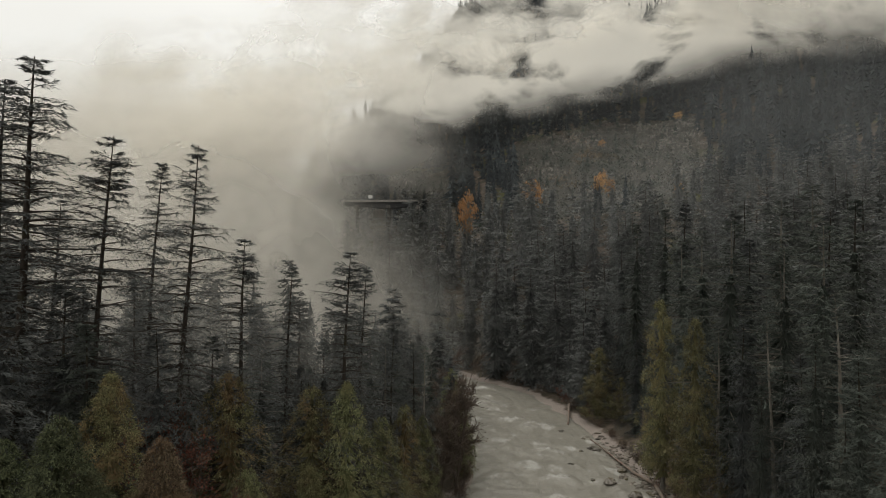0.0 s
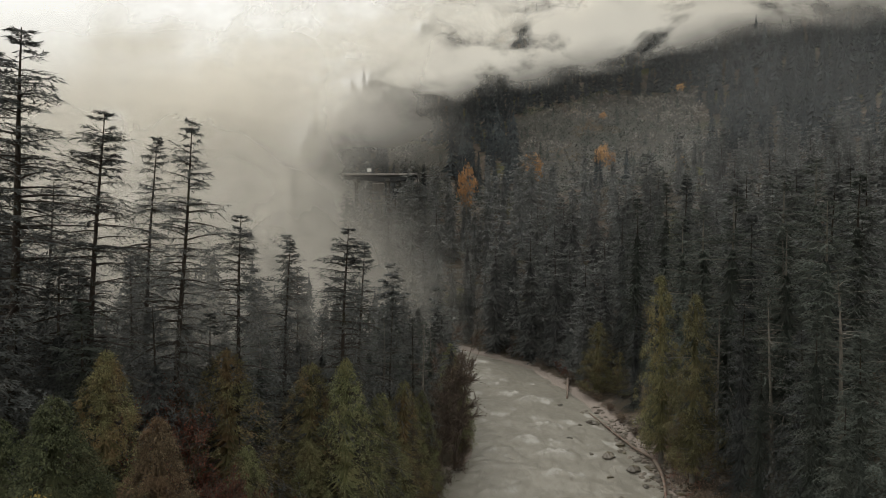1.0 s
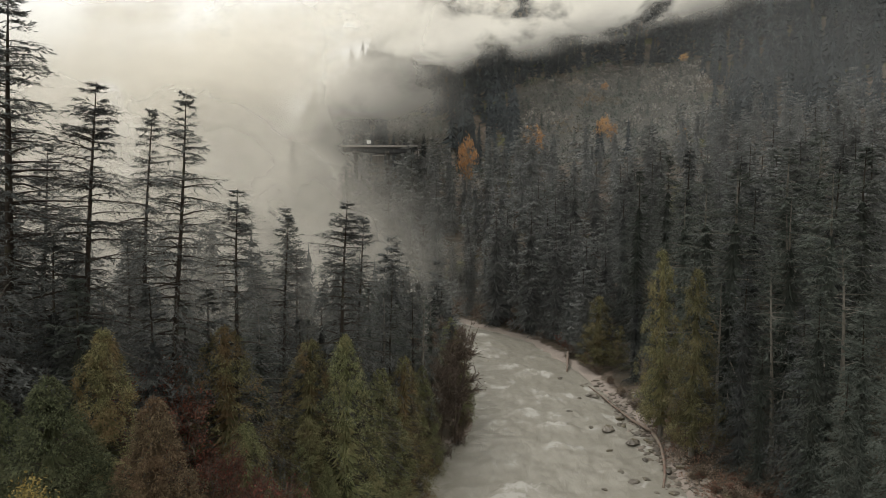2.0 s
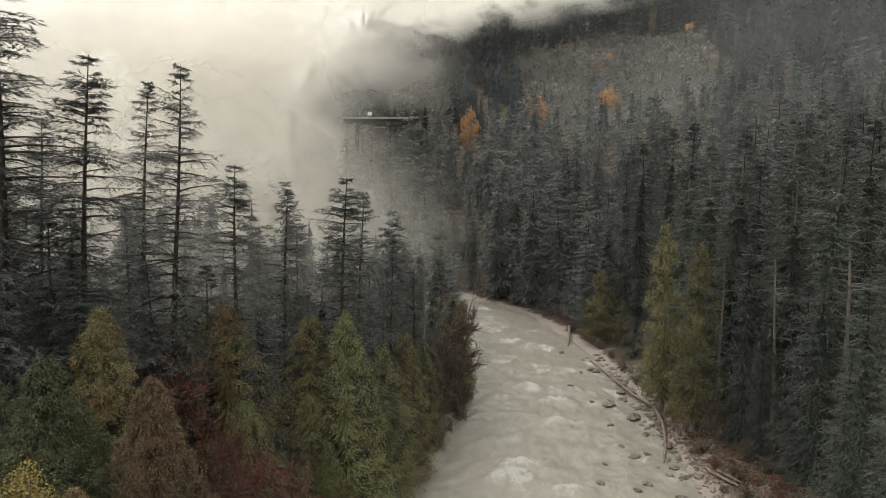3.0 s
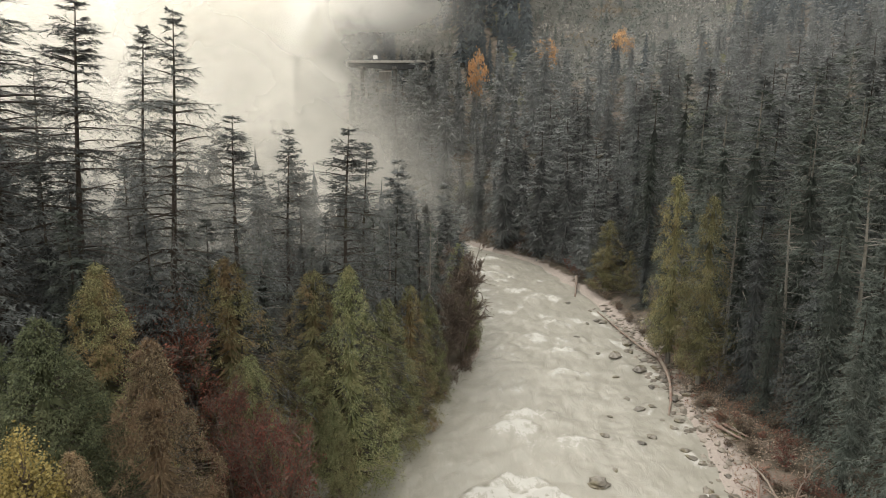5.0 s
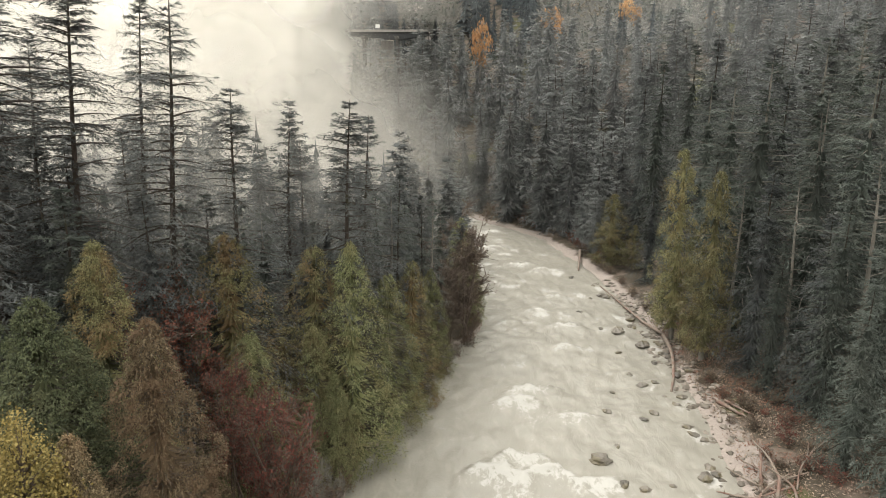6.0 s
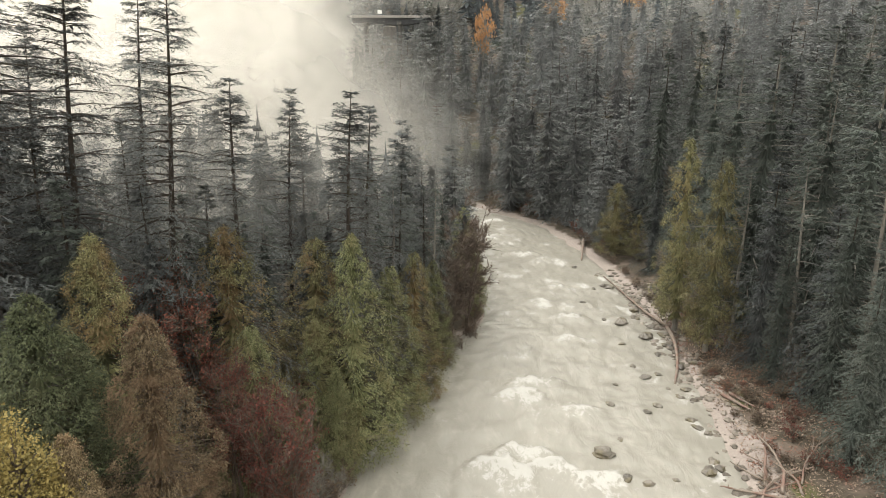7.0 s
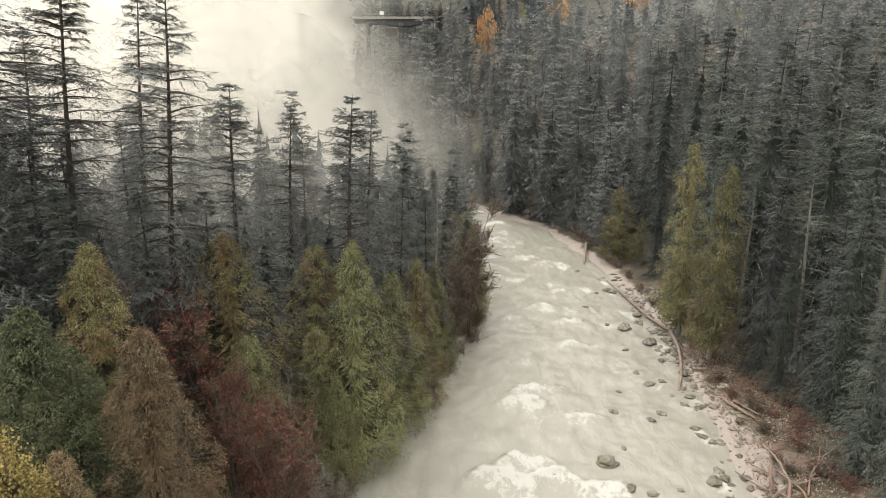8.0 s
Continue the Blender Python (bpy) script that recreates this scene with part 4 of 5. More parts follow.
# right bank
for x, y, top, w in ((34.4, 104, 30.9, 0.74), (35.9, 95, 28.9, 0.76), (33.3, 143, 17.5, 1.45), (37.2, 138, 11.9, 1.3)):
    plant(OLIVE, x, y, top, width=w, group="yellow-green hemlocks by the river")
for x, y, top, k, w in (
    (43.1, 100, 42.8, 2, 1.1), (46.5, 90, 38.8, 2, 1.0), (45.1, 115, 41.8, 2, 1.1), (49.7, 108, 40.2, 0, 1.1), (48.1, 84, 41.5, 2, 1.0),
    (57.2, 112, 46.7, 2, 1.2), (43.5, 150, 44.2, 1, 1.0), (43.1, 160, 40.9, 0, 1.0), (51.7, 155, 47.8, 1, 1.0), (52.5, 145, 48.4, 0, 1.1),
    (42.4, 76, 28.1, 1, 0.95), (39.8, 66, 21.8, 1, 0.95), (41.5, 61, 25.6, 1, 1.0), (40.5, 90, 29.0, 0, 1.0), (40.2, 84, 21.3, 1, 0.85), (43.0, 79.5, 26.0, 0, 1.1),
    (38.0, 120, 22.5, 1, 1.1), (37.8, 130, 20.7, 0, 1.2), (44.0, 70, 27.0, 1, 1.2), (55.0, 95, 44.0, 0, 1.1), (52.0, 75, 36.0, 2, 1.1), (62.0, 100, 46.0, 1, 1.1),
    (47.0, 130, 40.0, 2, 1.1), (55.0, 126, 46.0, 0, 1.1), (60.0, 85, 44.0, 2, 1.1), (41.0, 110, 30.0, 1, 1.0), (50.0, 62, 30.0, 0, 1.2), (66.0, 118, 50.0, 2, 1.1),
):
    plant(DENSE_FIRS[k], x, y, top, width=w, group="firs on the right bank")
for x, y, top, w, lean in ((45.0, 76, 33.0, 1.1, -2.6), (46.5, 92, 37.0, 1.2, -2.4), (31.0, 181, 21.0, 1.0, 0.0), (28.2, 184, 20.0, 0.9, 1.0), (42.0, 86, 30.0, 0.9, -2.2), (40.2, 97, 27, 0.9, 0.0), (-7.6, 88, 27.5, 1.0, 0.5), (-2.6, 93, 25.0, 0.9, 1.0)):
    plant(SNAG, x, y, top, width=w, group="thin firs by the river", tilt=lean)
for x, y, top, k, w in (
    (24.5, 187, 24.9, 2, 1.2), (18.5, 192, 19.8, 2, 1.2), (13.0, 199, 25.3, 0, 0.9), (3.0, 209, 27.7, 1, 0.9), (-5.5, 214, 22.2, 0, 1.0), (29.0, 184, 16.9, 1, 1.0), (31.5, 152, 15, 0, 1.2), (30.5, 160, 17, 1, 1.2), (33.0, 156, 22, 2, 1.2), (29.0, 168, 18, 0, 1.2), (26.5, 174, 19, 2, 1.2), (32.0, 166, 26, 1, 1.1), (22.0, 181, 20, 1, 1.1), (29.5, 176, 27, 0, 1.1), (35.5, 150, 19, 0, 1.2), (34.5, 162, 28, 2, 1.2), (14.0, 193, 18, 0, 1.2), (7.0, 199, 20, 1, 1.1),
    (0.0, 128, 22, 0, 1.0), (1.0, 138, 20, 1, 1.0), (-2, 148, 22, 0, 1.0), (-6, 120, 23, 1, 1.0), (-8, 135, 24, 0, 1.0), (-12, 150, 22, 1, 1.0),
    (2.0, 150, 20, 1, 1.0), (-1.0, 159, 21, 0, 1.0), (-6.0, 168, 21, 1, 1.0), (-13, 172, 22, 0, 1.1),
    (-14.0, 284, 57, 0, 1.0), (-13.6, 292, 59.5, 2, 1.1), (-10.8, 291, 60.5, 1, 1.1), (-8.0, 287, 61, 1, 1.0), (-20.0, 279, 46, 2, 1.0), (-28.0, 284, 46, 0, 1.0), (-38.0, 282, 52, 1, 1.0), (-12, 268, 53, 1, 1.1), (-19, 266, 50, 0, 1.1), (-25, 270, 47, 2, 1.1), (-32, 266, 50, 1, 1.1), (-39, 271, 50, 0, 1.1), (-46, 268, 50, 2, 1.1), (-22, 274, 48, 1, 1.0), (-35, 276, 52, 2, 1.0), (-3.0, 290, 63, 0, 1.0), (2.5, 285, 58, 2, 1.0),
    (36.1, 172, 27.5, 2, 1.2), (40.3, 205, 44.6, 0, 1.0), (40.0, 165, 25.6, 2, 1.2), (34.5, 178, 17.7, 1, 1.1), (8.5, 204, 24, 2, 1.2), (32, 192, 32, 0, 1.0), (22, 203, 34, 1, 1.0),
):
    plant(MIDDLE[k], x, y, top, width=w, group="firs on the far bank")


def scatter(xlo, xhi, ylo, yhi, gap, seed, keep):
    """Uneven planting places, gap metres apart."""
    rng = np.random.default_rng(seed)
    gx, gy = np.meshgrid(np.arange(xlo, xhi, gap), np.arange(ylo, yhi, gap))
    x = (gx + rng.uniform(-0.48, 0.48, gx.shape) * gap).ravel()
    y = (gy + rng.uniform(-0.48, 0.48, gx.shape) * gap).ravel()
    d, side = shore_distance(x, y)
    ok = keep(x, y, d, side)
    return x[ok], y[ok], rng.uniform(0, 1, int(ok.sum()))


def built_on(x, y):
    return (np.abs(x + 29) < 26) & (np.abs(y - 300) < 9)


def stand(name, label, places, models, material):
    """Many firs in one piece: places are x, y, height, width, turn; every fir keeps its full shape."""
    shapes = []
    for model in models:
        me = [c for c in model.children if c.name.startswith("crown")][0].data
        v = np.empty(len(me.vertices) * 3, np.float32)
        me.vertices.foreach_get("co", v)
        f = np.empty(len(me.loops), np.int32)
        me.loops.foreach_get("vertex_index", f)
        shapes.append((v.reshape(-1, 3) / model["tall"], f.reshape(-1, 3)))
    verts, faces, at = [], [], 0
    for i, (x, y, tall, wide, turn) in enumerate(places):
        v, f = shapes[i % len(shapes)]
        c, q = math.cos(turn) * tall * wide, math.sin(turn) * tall * wide
        z = land_at(x, y) - 0.3
        verts.append(np.stack([v[:, 0] * c - v[:, 1] * q + x, v[:, 0] * q + v[:, 1] * c + y, v[:, 2] * tall + z], axis=-1))
        faces.append(f + at)
        at += len(v)
    return tagged(new(name, mesh_of(name, np.concatenate(verts), np.concatenate(faces), material)), label, "forest", kind="stuff")


def tiered(name, label, x, y, tall, slim, material, tiers, points, seed):
    """Far firs in one piece: each a stack of drooping, ragged-edged skirts of branches."""
    rng = np.random.default_rng(seed)
    n, sides = len(x), points * 2
    z = land(x, y) - 0.5
    wide = tall * slim * rng.uniform(0.8, 1.25, n)
    long_short = np.tile([1.0, 0.42], points)[None, :]
    verts = []
    for f in np.linspace(0, 1, tiers):
        ang = rng.uniform(0, 6.28, n)[:, None] + np.arange(sides) * 2 * np.pi / sides + rng.uniform(-0.15, 0.15, (n, sides))
        rim = (wide * (1.03 - f) ** 0.8)[:, None] * long_short * rng.uniform(0.6, 1.3, (n, sides))
        step = 0.86 / tiers
        zz = (z + tall * (0.06 + 0.86 * f))[:, None] + (0.5 - long_short) * (tall * step * 0.9)[:, None] + rng.uniform(-0.3, 0.3, (n, sides)) * (tall * step)[:, None]
        ring = np.stack([x[:, None] + rim * np.cos(ang), y[:, None] + rim * np.sin(ang), zz], axis=-1)
        tip = np.stack([x, y, z + tall * (0.06 + 0.86 * f + step * 1.25)], axis=-1)[:, None]
        verts.append(np.concatenate([ring, tip], axis=1))
    v = np.stack(verts, axis=1)
    idx = np.arange(n * tiers * (sides + 1)).reshape(n, tiers, sides + 1)
    ring = idx[..., :sides]
    tri = np.stack([ring, np.roll(ring, -1, axis=2), np.broadcast_to(idx[..., sides:], ring.shape)], axis=-1).reshape(-1, 3)
    return tagged(new(name, mesh_of(name, v.reshape(-1, 3), tri, material)), label, "forest", kind="stuff")


hx, hy, hr = scatter(-130, 240, 105, 345, 10.6, 71, lambda x, y, d, s: (s > 0) & (d > 2.5) & (d < 122) & (x > 0.10 * y - 62 - (y > 190) * 40) & (x < 0.71 * y + 8) & ~((y < 165) & (x < 60)) & ~((y < 212) & (x < 44) & (d < 3)) & ~built_on(x, y))
high = []
for x, y, r, e in zip(hx, hy, hr, shore_distance(hx, hy)[0]):
    tall = (14 + 25 * ((r * 37) % 1)) * (1 - 0.38 * min(1, max(0, (e - 70) / 45)))
    wide = 0.95 + 0.45 * ((r * 53) % 1)
    if y < 232:
        plant(DENSE_FIRS[int(r * 997) % 3] if y < 150 and r < 0.3 else MIDDLE[int(r * 991) % 3], float(x), float(y), tall=tall, width=wide, group="firs on the wooded hillside")
    else:
        high.append((float(x), float(y), tall, wide, r * 99))
stand("upper_forest", "dense grey-green fir forest on the upper hillside", high, DISTANT, M_HILL_HAZED)

hx, hy, hr = scatter(-130, 6, 50, 192, 9.4, 83, lambda x, y, d, s: (s < 0) & (d > 2) & (x > -0.74 * y - 14) & ((x < -50) | (y > 104)))
floor_places = [(float(x), float(y), 16 + 14 * ((r * 37) % 1) + 8 * (y < 100), 1.0 + 0.4 * ((r * 53) % 1), r * 99) for x, y, r in zip(hx, hy, hr)]
stand("valley_forest", "dark fir forest on the misty valley floor", [p for p in floor_places if p[1] < 150 and p[0] > -80], DISTANT, M_FIR)
back = np.array([p[:3] for p in floor_places if p[1] >= 150 or p[0] <= -80])
tiered("misty_forest", "dark firs fading into the mist of the valley", back[:, 0], back[:, 1], back[:, 2] * 0.85, 0.19, M_FIR, 9, 6, 86)


def far_forest():
    """The standing forest beyond, thousands of firs: fuller ones on the near slopes, plain tiers high in the cloud."""
    x, y, r = scatter(-210, 360, 225, 500, 6.9, 81, lambda x, y, d, s: (s > 0) & (d > 118) & ~clearing(x, y) & ~built_on(x, y) & (x < 0.72 * y + 10) & (x > -0.20 * y) & ~((d > 121) & (d < 131) & (x < 260)))
    near = (shore_distance(x, y)[0] < 152) & (x > 85)
    stand("slope_forest", "dense dark fir forest above the road", [(float(a), float(b), 13 + 13 * float(c), 1.0 + 0.3 * ((float(c) * 53) % 1), float(c) * 99) for a, b, c in zip(x[near], y[near], r[near])], DISTANT, M_HILL_HAZED)
    x, y, r = x[~near], y[~near], r[~near]
    tiered("far_forest", "dense dark fir forest covering the far slopes", x, y, 13 + 11 * r + 9 * (r > 0.86), 0.17, M_FAR_HAZED, 12, 7, 87)
    x, y, r = scatter(-330, 800, 500, 1100, 13.0, 82, lambda x, y, d, s: (s > 0) & (x < 0.75 * y) & (x > -0.24 * y))
    tiered("mountain_forest", "dark fir forest high on the clouded mountain", x, y, 16 + 17 * r, 0.16, M_FAR_HAZED, 5, 3, 85)


far_forest()


def scrub():
    """Low brush, bare alders and young trees of the logged slope: rounded bushes of many sprigs, in one piece."""
    x, y, r = scatter(-80, 240, 225, 440, 3.0, 91, lambda x, y, d, s: (s > 0) & (clearing(x, y) | ((d > 108) & (d < 134) & (x < 0.72 * y + 5))))
    rng = np.random.default_rng(92)
    sprigs = 20
    z = land(x, y)
    size = 0.9 + 1.9 * r ** 2 + 0.8 * np.clip(fbm(x, y, 0.06, 3, 15.0), 0, 1)
    who = np.repeat(np.arange(len(x)), sprigs)
    m = len(who)
    d = unit(rng.normal(0, 1, (m, 3)) + np.array([0, 0, 0.35]))
    d[:, 2] = np.abs(d[:, 2])
    base = np.stack([x[who], y[who], z[who]], axis=-1) + d * (size[who] * rng.uniform(0.45, 1.0, m))[:, None] * np.array([1.0, 1.0, 1.35])
    way = unit(d + rng.normal(0, 0.5, (m, 3)) + np.array([0, 0, 0.3]))
    side = unit(np.cross(way, d + rng.normal(0, 0.6, (m, 3)) + 0.01))
    v, q = kites(base, way, side, size[who] * rng.uniform(0.3, 0.6, m), size[who] * 0.17)
    me = mesh_of("scrub", v, q, M_SCRUB)
    kind = np.repeat(rng.uniform(0, 1, len(x)), sprigs * 4).astype(np.float32)
    me.attributes.new("bush", "FLOAT", "POINT").data.foreach_set("value", kind)
    tagged(new("scrub", me), "grey bare brush and olive bushes on the logged slope", "scrub", kind="stuff")


scrub()
hx, hy, hr = scatter(-100, 200, 260, 440, 11.0, 95, lambda x, y, d, s: clearing(x, y))
tiered("young_firs", "scattered young firs on the logged slope", hx, hy, 3 + 7 * hr, 0.2, M_SPRUCE, 6, 5, 88)
for model in DISTANT:
    for ob in (*model.children, model):
        bpy.data.objects.remove(ob)
for x, y, top, w in ((10.1, 280, 62.4, 0.38), (71.0, 298, 73.0, 0.55), (75.0, 297, 69.5, 0.4), (40.5, 296, 69.0, 0.5), (99.5, 281, 67.0, 0.4), (138, 390, None, 0.9), (90.8, 380, None, 0.8)):
    plant(POPLAR, x, y, top, tall=None if top else 8.0, width=w, group="orange poplars along the road")

# bushes on both banks
PLANT.seed(19)
for x, y, tall in ((-1.6, 92.0, 3.2), (-3.6, 88.5, 2.8), (-6.6, 81.5, 3.0), (-7.6, 76.5, 2.4), (0.6, 97.5, 3.2), (2.6, 101.5, 4.0), (-10.6, 64, 3.6), (-11.4, 60.5, 3.4), (3.2, 106, 4.0), (2.6, 112, 4.4)):
    plant(BANK_BUSH if PLANT.random() < 0.6 else RED_BUSH, x, y, tall=tall, width=1.0, group="bushes along the water")
for x, y, tall in ((35.2, 76, 2.0), (37.0, 72, 2.2), (36.0, 81, 2.0), (34.8, 84, 1.6), (38.5, 75, 2.4), (34.0, 70, 1.6), (36.5, 67.0, 1.8), (33.5, 78, 1.3), (29.5, 158, 2.4), (30.5, 152, 3.0), (31.5, 147, 2.6), (29.0, 163, 3.0), (28.2, 168, 2.6), (25.5, 172, 2.2), (29.6, 155, 2.6), (22.0, 178, 2.4), (18.5, 183, 2.4), (32.6, 138, 2.2), (33.2, 131, 2.0), (33.6, 124, 2.2), (34.2, 117, 2.0), (38.0, 64, 2), (40, 81, 2.4), (35.0, 88.5, 2.0)):
    plant(BANK_BUSH if PLANT.random() < 0.6 else RED_BUSH, x, y, tall=tall, width=1.2, group="bushes along the water")


bracken_rng = random.Random(41)
for n in range(26):
    x, y = bracken_rng.uniform(31.5, 40), bracken_rng.uniform(61, 92)
    if shore_distance(np.array([x]), np.array([y]))[0][0] > 2.0:
        plant(BANK_BUSH if bracken_rng.random() < 0.55 else RED_BUSH, x, y, tall=bracken_rng.uniform(0.6, 1.3), width=1.5, group="bushes along the water")

# ---- boulders, stones and driftwood ----
def boulder(seed):
    """A worn, lumpy river boulder about a metre across, flat below."""
    bm = bmesh.new()
    bmesh.ops.create_icosphere(bm, subdivisions=3, radius=0.5)
    off = Vector((seed * 3.1, seed * 1.7, seed * 0.9))
    for v in bm.verts:
        n = noise.noise(v.co * 1.7 + off) * 0.5 + noise.noise(v.co * 4.2 + off) * 0.26 + noise.noise(v.co * 9 + off) * 0.10
        c = noise.cell(v.co * 2.6 + off) * 0.16
        v.co *= 1 + n + c
        v.co.z *= 0.5
    me = bpy.data.meshes.new("boulder")
    bm.to_mesh(me)
    bm.free()
    me.materials.append(M_ROCK)
    return me


BOULDERS = [boulder(s) for s in range(1, 7)]
PLANT.seed(31)
for x, y, w in ROCKS + MORE_ROCKS:
    rock = new("boulder", PLANT.choice(BOULDERS))
    d, _ = shore_distance(np.array([x]), np.array([y]))
    z = float(water_level(y)) if d[0] < 0 else land_at(x, y)
    rock.matrix_world = Matrix.Translation((x, y, z + 0.06 * w)) @ Matrix.Rotation(PLANT.uniform(0, 6.3), 4, "Z") @ Matrix.Diagonal((w * 0.92, w * 0.7, w * PLANT.uniform(0.7, 0.95), 1))
    tagged(rock, "dark wet river boulder with mossy patches", "boulder", group="boulders in the shallows")


def shore_stones():
    """Cobbles strewn over the gravel shore, in one piece."""
    rng = np.random.default_rng(101)
    x = rng.uniform(25, 37, 6000)
    y = rng.uniform(58, 135, 6000)
    d, side = shore_distance(x, y)
    ok = (d > -1.6) & (d < 5.0) & (rng.uniform(0, 1, 6000) < 0.72 * np.exp(-np.abs(d) / 2.6) * (0.35 + 0.65 * (np.abs(y - 105) < 22)))
    x, y = x[ok], y[ok]
    n = len(x)
    z = np.maximum(land(x, y), water_level(y) - 0.05)
    size = 0.12 + 0.5 * rng.uniform(0, 1, n) ** 3
    ico = bmesh.new()
    bmesh.ops.create_icosphere(ico, subdivisions=1, radius=1.0)
    iv = np.array([v.co[:] for v in ico.verts])
    it = np.array([[v.index for v in f.verts] for f in ico.faces])
    ico.free()
    turn = rng.uniform(0, 6.28, n)
    w = iv[None] * (1 + rng.uniform(-0.28, 0.28, (n, len(iv), 1))) * np.stack([size * 1.3, size, size * 0.6], axis=-1)[:, None]
    c, s = np.cos(turn)[:, None], np.sin(turn)[:, None]
    w = np.stack([w[..., 0] * c - w[..., 1] * s + x[:, None], w[..., 0] * s + w[..., 1] * c + y[:, None], w[..., 2] + z[:, None]], axis=-1)
    tri = (np.arange(n)[:, None, None] * len(iv) + it[None]).reshape(-1, 3)
    tagged(new("shore_stones", mesh_of("shore_stones", w.reshape(-1, 3), tri, M_STONE, False)), "grey-brown cobbles strewn along the gravel shore", "stones", kind="stuff")


shore_stones()


def litter():
    """Fallen leaves, dead grass and twigs over the right bank, in one piece."""
    rng = np.random.default_rng(111)
    n = 34000
    x, y = rng.uniform(28, 46, n), rng.uniform(56, 112, n)
    d, side = shore_distance(x, y)
    ok = (d > 1.4) & (d < 13) & (fbm(x, y, 0.35, 3, 12.0) > rng.uniform(-0.7, 0.35, n))
    x, y = x[ok], y[ok]
    m = len(x)
    base = np.stack([x, y, land(x, y) + rng.uniform(0, 0.12, m)], axis=-1)
    way = rng.normal(0, 1, (m, 3)) * np.array([1, 1, 0.55]) + np.array([0, 0, 0.25])
    way /= np.linalg.norm(way, axis=1, keepdims=True)
    flat = np.cross(way, rng.normal(0, 0.5, (m, 3)) + np.array([0, 0, 1.0]))
    flat /= np.linalg.norm(flat, axis=1, keepdims=True)
    v, q = kites(base, way, flat, rng.uniform(0.15, 0.5, m), rng.uniform(0.02, 0.11, m))
    tagged(new("leaf_litter", mesh_of("leaf_litter", v, q, M_LITTER)), "fallen red-brown leaves and dead grass on the bank", "leaves", kind="stuff")


litter()


def log(points, thick, label, stubs=3, seed=1):
    """A fallen trunk along a bent line, with broken branch stubs and a frayed root end."""
    rng = np.random.default_rng(seed)
    p = np.array(points, float)
    s = np.linspace(0, len(p) - 1, 14)
    path = np.stack([np.interp(s, np.arange(len(p)), p[:, c]) for c in range(3)], axis=-1)
    path[1:-1] = (path[:-2] + path[1:-1] * 2 + path[2:]) / 4
    path += rng.normal(0, 0.025, path.shape)
    f = np.linspace(0, 1, 14)
    v, q = tubes(path[None], (thick * (1 - 0.55 * f) * rng.uniform(0.9, 1.1, 14))[None], 8)
    ob = tagged(new("fallen_log"), label, "log", group="driftwood on the shore")
    at = path[0].copy()
    ob.location = at
    caps = [np.arange(8)[::-1], np.arange(8) + 13 * 8]
    part("stem", mesh_of("stem", v - at, [q, np.array(caps)], M_DRIFT, True), ob)
    if stubs:
        i = rng.integers(2, 12, stubs)
        b = path[i] - at
        w = rng.normal(0, 1, (stubs, 3)) + np.array([0, 0, 0.5])
        w /= np.linalg.norm(w, axis=1, keepdims=True)
        g = np.linspace(0, 1, 3)
        sp = b[:, None] + w[:, None] * (rng.uniform(0.5, 1.3, stubs)[:, None] * g)[..., None]
        for k in range(stubs):
            sv, sq = tubes(sp[k:k + 1], thick * 0.28 * (1.1 - g)[None], 5)
            part("branch_stub", mesh_of("branch_stub", sv, sq, M_DRIFT), ob)
    return ob


def on_land(x, y, up):
    return (x, y, max(land_at(x, y), float(water_level(y)) - 0.1) + up)


log([on_land(33.6, 105.0, 0.55), on_land(32.0, 111, 0.6), on_land(30.9, 119, 0.55), on_land(29.2, 131.5, 0.3)], 0.27, "long thin weathered grey log lying along the shore", 3, 1)
log([on_land(33.3, 104.0, 0.9), on_land(32.8, 98.5, 0.7), on_land(31.4, 92.5, 0.5), on_land(29.3, 87, 0.1)], 0.34, "curved pale brown log with its end in the water", 2, 2)
log([on_land(29.2, 154, 0.7), on_land(28.2, 149, 1.0), on_land(26.8, 142, 0.2)], 0.38, "fallen brown log sloping into the river", 2, 3)
log([on_land(33.7, 82.8, 0.35), on_land(35.3, 78.0, 0.4)], 0.26, "pale broken driftwood log on the leafy bank", 2, 4)
log([on_land(34.6, 82.6, 0.3), on_land(36.2, 78.8, 0.3)], 0.2, "pale broken driftwood log on the leafy bank", 1, 5)
for n, (x, y, ang, ln, th, tip) in enumerate((
    (31.2, 64.5, 1.2, 7.0, 0.32, 1.2), (30.5, 63.8, 0.3, 6.0, 0.24, 0.3), (32.2, 63.2, 1.5, 7.5, 0.3, 1.6), (33.0, 64.0, 2.2, 6.0, 0.22, 0.4), (29.2, 63.4, 0.15, 5.0, 0.2, 0.2),
    (33.8, 62.5, 1.8, 5.0, 0.22, 0.9), (34.4, 64.0, 0.7, 6.5, 0.16, 2.4), (31.8, 62.4, 2.7, 5.5, 0.26, 0.3), (35.0, 65.5, 0.9, 4.5, 0.14, 1.6), (30.0, 62.6, 0.6, 5.5, 0.22, 0.5), (32.6, 66.4, 2.0, 4.0, 0.18, 0.4),
)):
    dx, dy = math.cos(ang) * ln, math.sin(ang) * ln
    bow = 0.25 * math.sin(n * 2.3)
    log([on_land(x, y, th * 0.6), on_land(x + dx * 0.35 - dy * bow * 0.6, y + dy * 0.35 + dx * bow * 0.6, th + tip * 0.2), on_land(x + dx * 0.7 - dy * bow * 0.5, y + dy * 0.7 + dx * bow * 0.5, th + tip * 0.6), on_land(x + dx, y + dy, th + tip)], th * 0.62, "reddish grey driftwood log heaped on the shore", 5, 20 + n)


